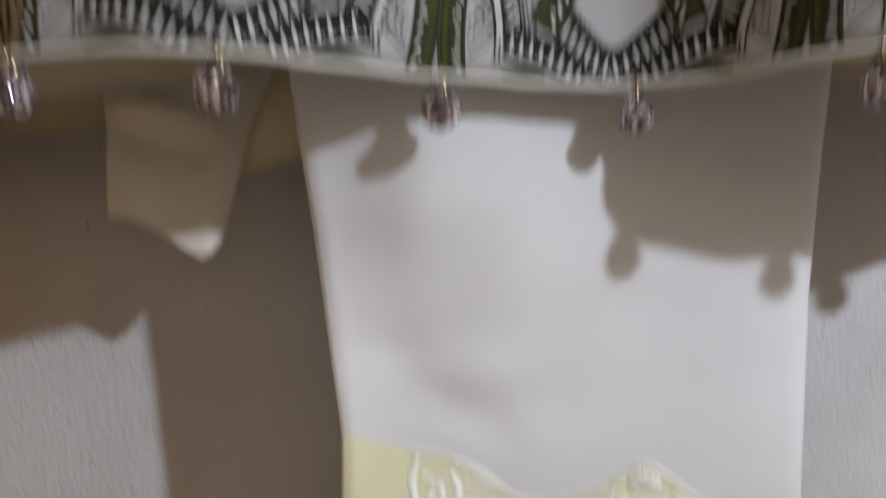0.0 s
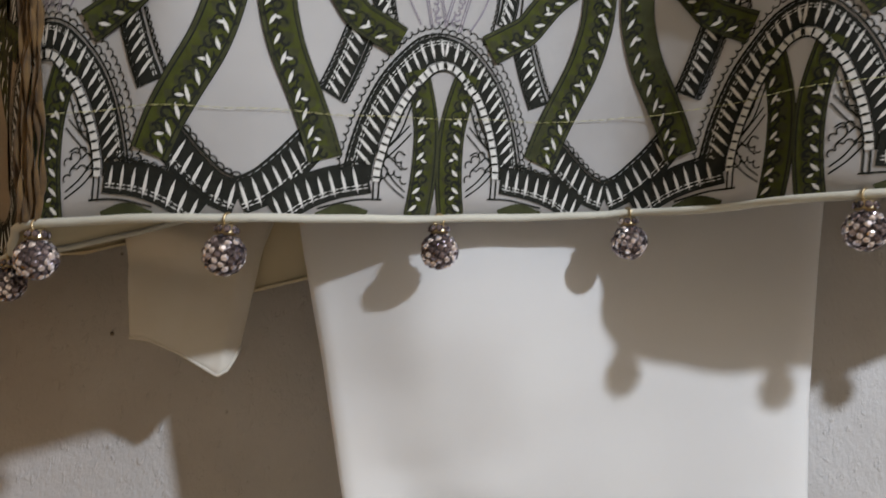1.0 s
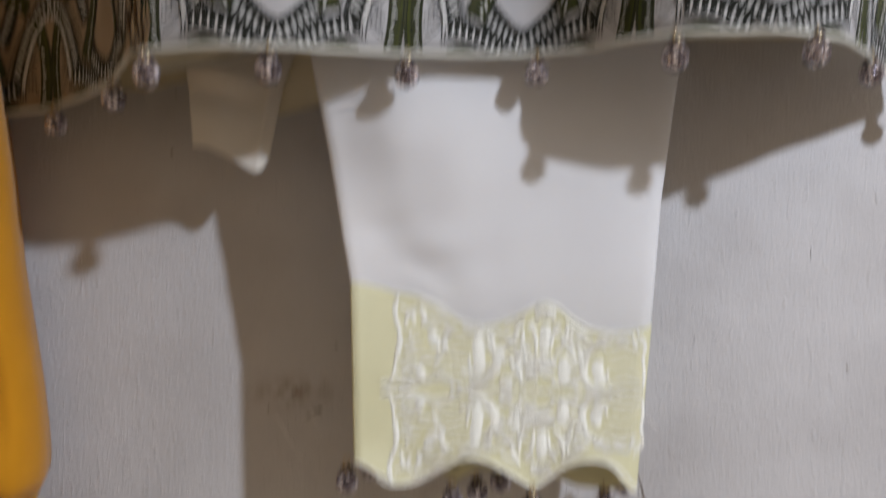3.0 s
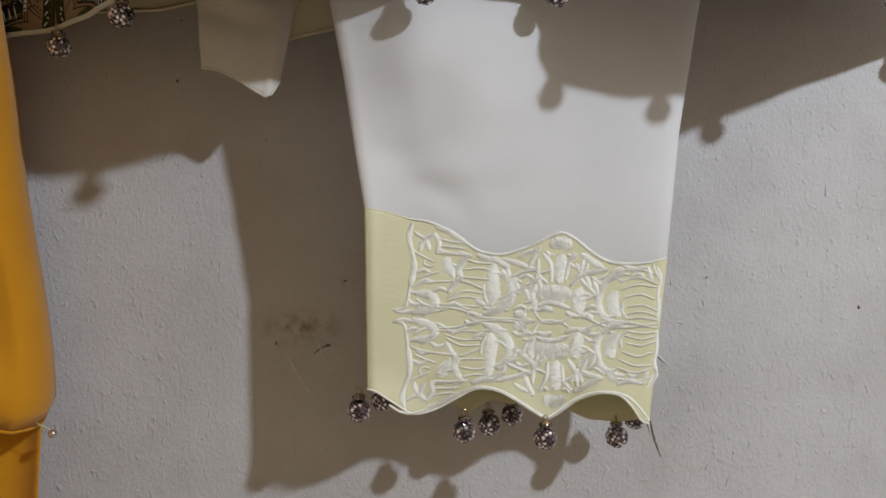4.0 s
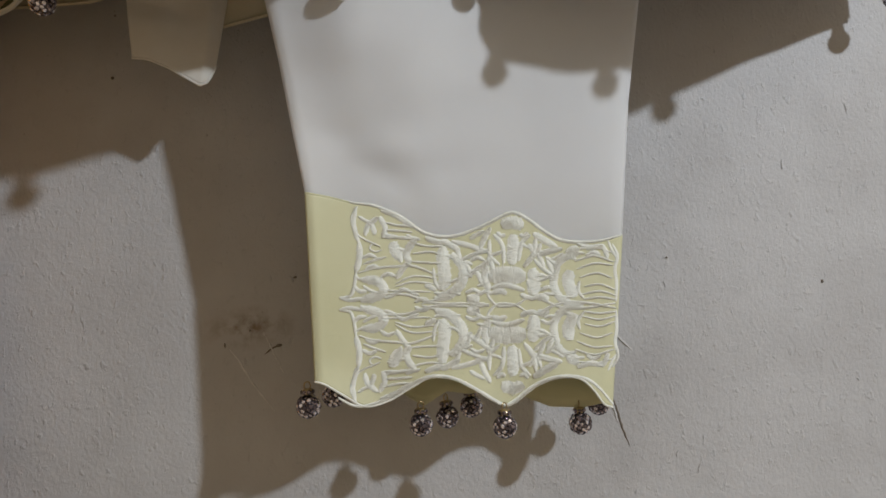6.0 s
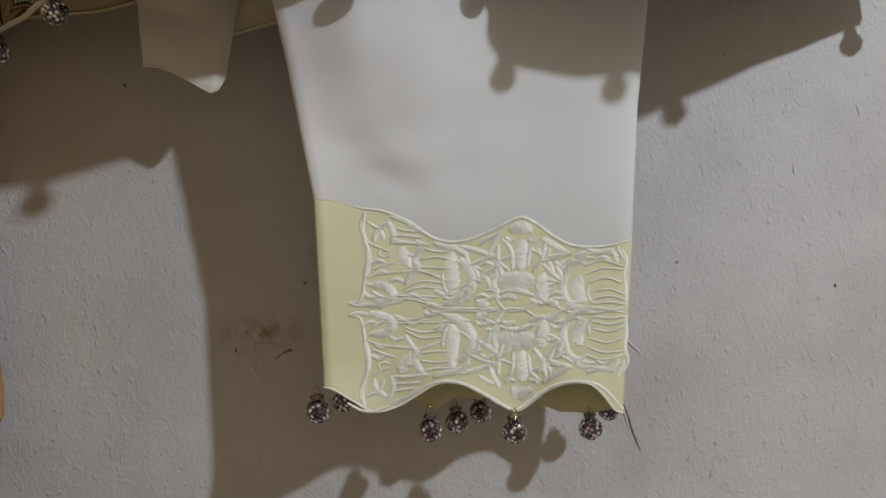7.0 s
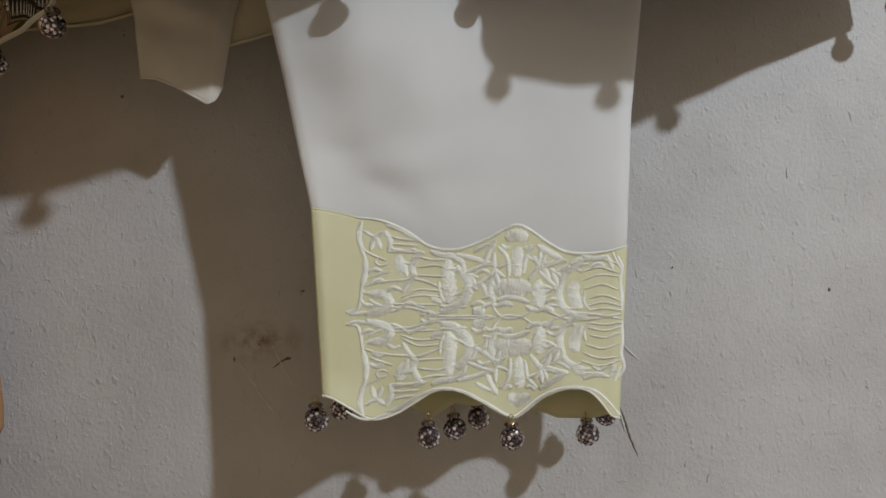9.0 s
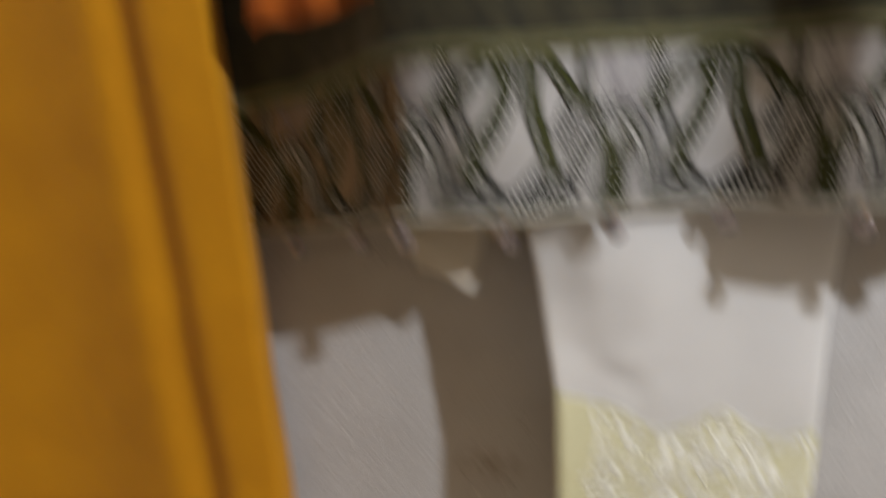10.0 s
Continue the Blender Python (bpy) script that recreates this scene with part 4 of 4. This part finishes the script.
            pieces.append((verts, faces))
            # single stitches laid across, of uneven length
            count = int(long / (0.70 if width > 2.2 else 0.9))
            line = spline(p, max(2, count))
            dd = np.gradient(line, axis=0)
            dd /= np.linalg.norm(dd, axis=1)[:, None] + 1e-9
            for i in range(len(line)):
                taper = min(1, 0.55 + 0.9 * math.sin(math.pi * i / max(1, len(line) - 1)))
                slant = random.uniform(-0.22, 0.22) + (0.6 if width <= 2.2 else 0.12)
                mm = np.array([-dd[i, 1], dd[i, 0]]) + slant * dd[i]
                half = width * 0.5 * taper * random.uniform(0.80, 1.28)
                verts, faces = [], []
                for k in range(5):
                    c = -1 + 0.5 * k
                    h = 0.0016 + 0.001 * (rise + 0.20) * math.sqrt(max(0, 1 - (0.97 * c) ** 2))
                    for o, dh in ((-0.30, -0.00055), (0.0, 0.0), (0.30, -0.00055)):
                        q = line[i] + mm * c * half + dd[i] * o
                        verts.append(front(q[0], q[1], h + dh))
                for k in range(4):
                    for o in (0, 1):
                        faces.append((3 * k + o, 3 * k + o + 1, 3 * k + o + 4, 3 * k + o + 3))
                pieces.append((verts, faces))
    return joined(pieces)


trouser_leg()


# ---- the saffron garment hanging beside ----
def saffron():
    root = tagged(new("saffron_garment"), "saffron orange crepe garment hanging in folds, small steel beads", "garment")

    def f(a, b):
        z = 1.062 + 0.75 * b
        right = float(np.interp(z, [1.04, 1.062, 1.075, 1.10, 1.132, 1.21, 1.27, 1.51, 1.8], [-0.262, -0.249, -0.241, -0.243, -0.247, -0.260, -0.266, -0.300, -0.33]))
        x = right - 0.50 * (1 - a) - 0.030 * step(a, 0.975, 1.0)
        low = 0.020 * math.sin((1 - a) * 9 + 2.2) * (1 - b) ** 6
        d = 0.50 * (1 - a)
        y = -0.100 + 0.014 * math.exp(-(((d - 0.080 - 0.03 * (z - 1.2)) / 0.017) ** 2)) - 0.010 * math.sin(d * 22 + 0.5) * min(1, d * 12) + 0.065 * step(a, 0.965, 1.0)
        y -= 0.012 * dent(a, z, 0.93, 1.08, 0.04, 0.02)
        return Vector((x, y, z - low - 0.012 * (1 - a) * (1 - b)))

    thick(part("cloth", mesh_of("cloth", *sheet(f, 220, 70), ORANGE), root), 0.0009, 0)
    part("rolled_hem", mesh_of("rolled_hem", *tube([f(a, 0.0) for a in np.linspace(0, 1, 160)], 0.0014, 8), ORANGE), root)

    def under(a, b):
        z = 0.80 + 0.30 * b
        return Vector((-0.262 - 0.02 * (1 - b) - 0.45 * (1 - a), -0.068 + 0.008 * math.sin((1 - a) * 40), z))

    thick(part("under_layer", mesh_of("under_layer", *sheet(under, 120, 20), ORANGE), root, "darker saffron layer under the hem"), 0.0009, 0)
    ball = bpy.data.meshes.new("bead")
    bm = bmesh.new()
    bmesh.ops.create_uvsphere(bm, u_segments=16, v_segments=10, radius=0.0028)
    bm.to_mesh(ball)
    bm.free()
    ball.materials.append(SILVER)
    ball.polygons.foreach_set("use_smooth", [True] * len(ball.polygons))
    for x, y, z in ((-0.247, -0.089, 1.045), (-0.330, -0.100, 1.030), (-0.420, -0.100, 1.034)):
        part("bead", ball, root, "small round steel bead").location = (x, y, z)
    part("thread", mesh_of("thread", *tube([(-0.256, -0.092, 1.053), (-0.250, -0.090, 1.049), (-0.247, -0.089, 1.0455)], 0.0004, 5), STITCH), root)
    return root


saffron()

def rust_cloth():
    """A rust orange cloth that hangs over the upper end of the kurta."""
    root = tagged(new("draped_cloth"), "rust orange cloth draped over the dark upper kurta", "cloth")

    def f(a, b):
        x = -0.268 + 0.103 * a
        low = 1.471 + 0.012 * a + 0.003 * math.sin(9 * a)
        return Vector((x, -0.128 - 0.034 * a - 0.004 * math.sin(15 * a + 2 * b), low + b * (1.93 - low)))

    thick(part("cloth", mesh_of("cloth", *sheet(f, 60, 24), RUST), root), 0.0009, 0)
    part("rolled_hem", mesh_of("rolled_hem", *tube([f(a, 0.0) for a in np.linspace(0, 1, 50)], 0.0013, 8), RUST), root)


rust_cloth()

# ---- marks on the plaster ----
for x, z, w, h, t in ((-0.065, 1.139, 0.0016, 0.0008, 0.2), (-0.079, 1.089, 0.0024, 0.0014, 0.1), (-0.119, 1.091, 0.0008, 0.0018, 0.1), (0.335, 1.116, 0.0011, 0.0016, 0.3), (0.216, 1.140, 0.0009, 0.0008, 0), (-0.1, 1.101, 0.0006, 0.001, 0), (-0.193, 1.294, 0.0014, 0.0012, 0.4)):
    chip(x, z, w, h, t, SMUDGE, "pit")


def scratch(points, width, mat, name, depth=0.0005):
    """A shallow uneven ridge drawn across the plaster."""
    p = spline(points, 24)
    line = [(x + random.uniform(-1, 1) * 0.0004, -depth * 0.2, z) for x, z in p]
    part(name, mesh_of(name, *tube(line, lambda t: width * (0.35 + 0.65 * math.sin(math.pi * t)) * random.uniform(0.7, 1.2), 6), mat), NORTH)


scratch([(-0.116, 1.088), (-0.108, 1.077), (-0.101, 1.064), (-0.084, 1.040)], 0.0010, CHALK, "scratch")
scratch([(-0.090, 1.099), (-0.085, 1.088), (-0.077, 1.069)], 0.0008, CHALK, "scratch")
scratch([(-0.090, 1.083), (-0.084, 1.087), (-0.079, 1.089)], 0.0007, SMUDGE, "scratch")
scratch([(0.168, 1.040), (0.172, 1.026), (0.174, 1.017), (0.180, 1.000)], 0.0009, SMUDGE, "crack", 0.0002)
scratch([(0.166, 1.041), (0.170, 1.026), (0.172, 1.018)], 0.0009, CHALK, "scratch")
scratch([(0.170, 1.090), (0.178, 1.079), (0.186, 1.071)], 0.0008, CHALK, "scratch")
for i in range(60):
    x, z = random.uniform(-0.34, 0.50), random.uniform(0.93, 1.33)
    tilt = random.uniform(-0.7, 0.5)
    h = random.uniform(0.003, 0.009)
    scratch([(x, z), (x + 0.3 * h * tilt, z + 0.5 * h), (x + h * tilt, z + h)], random.uniform(0.0003, 0.0008), PLASTER, "trowel_mark")
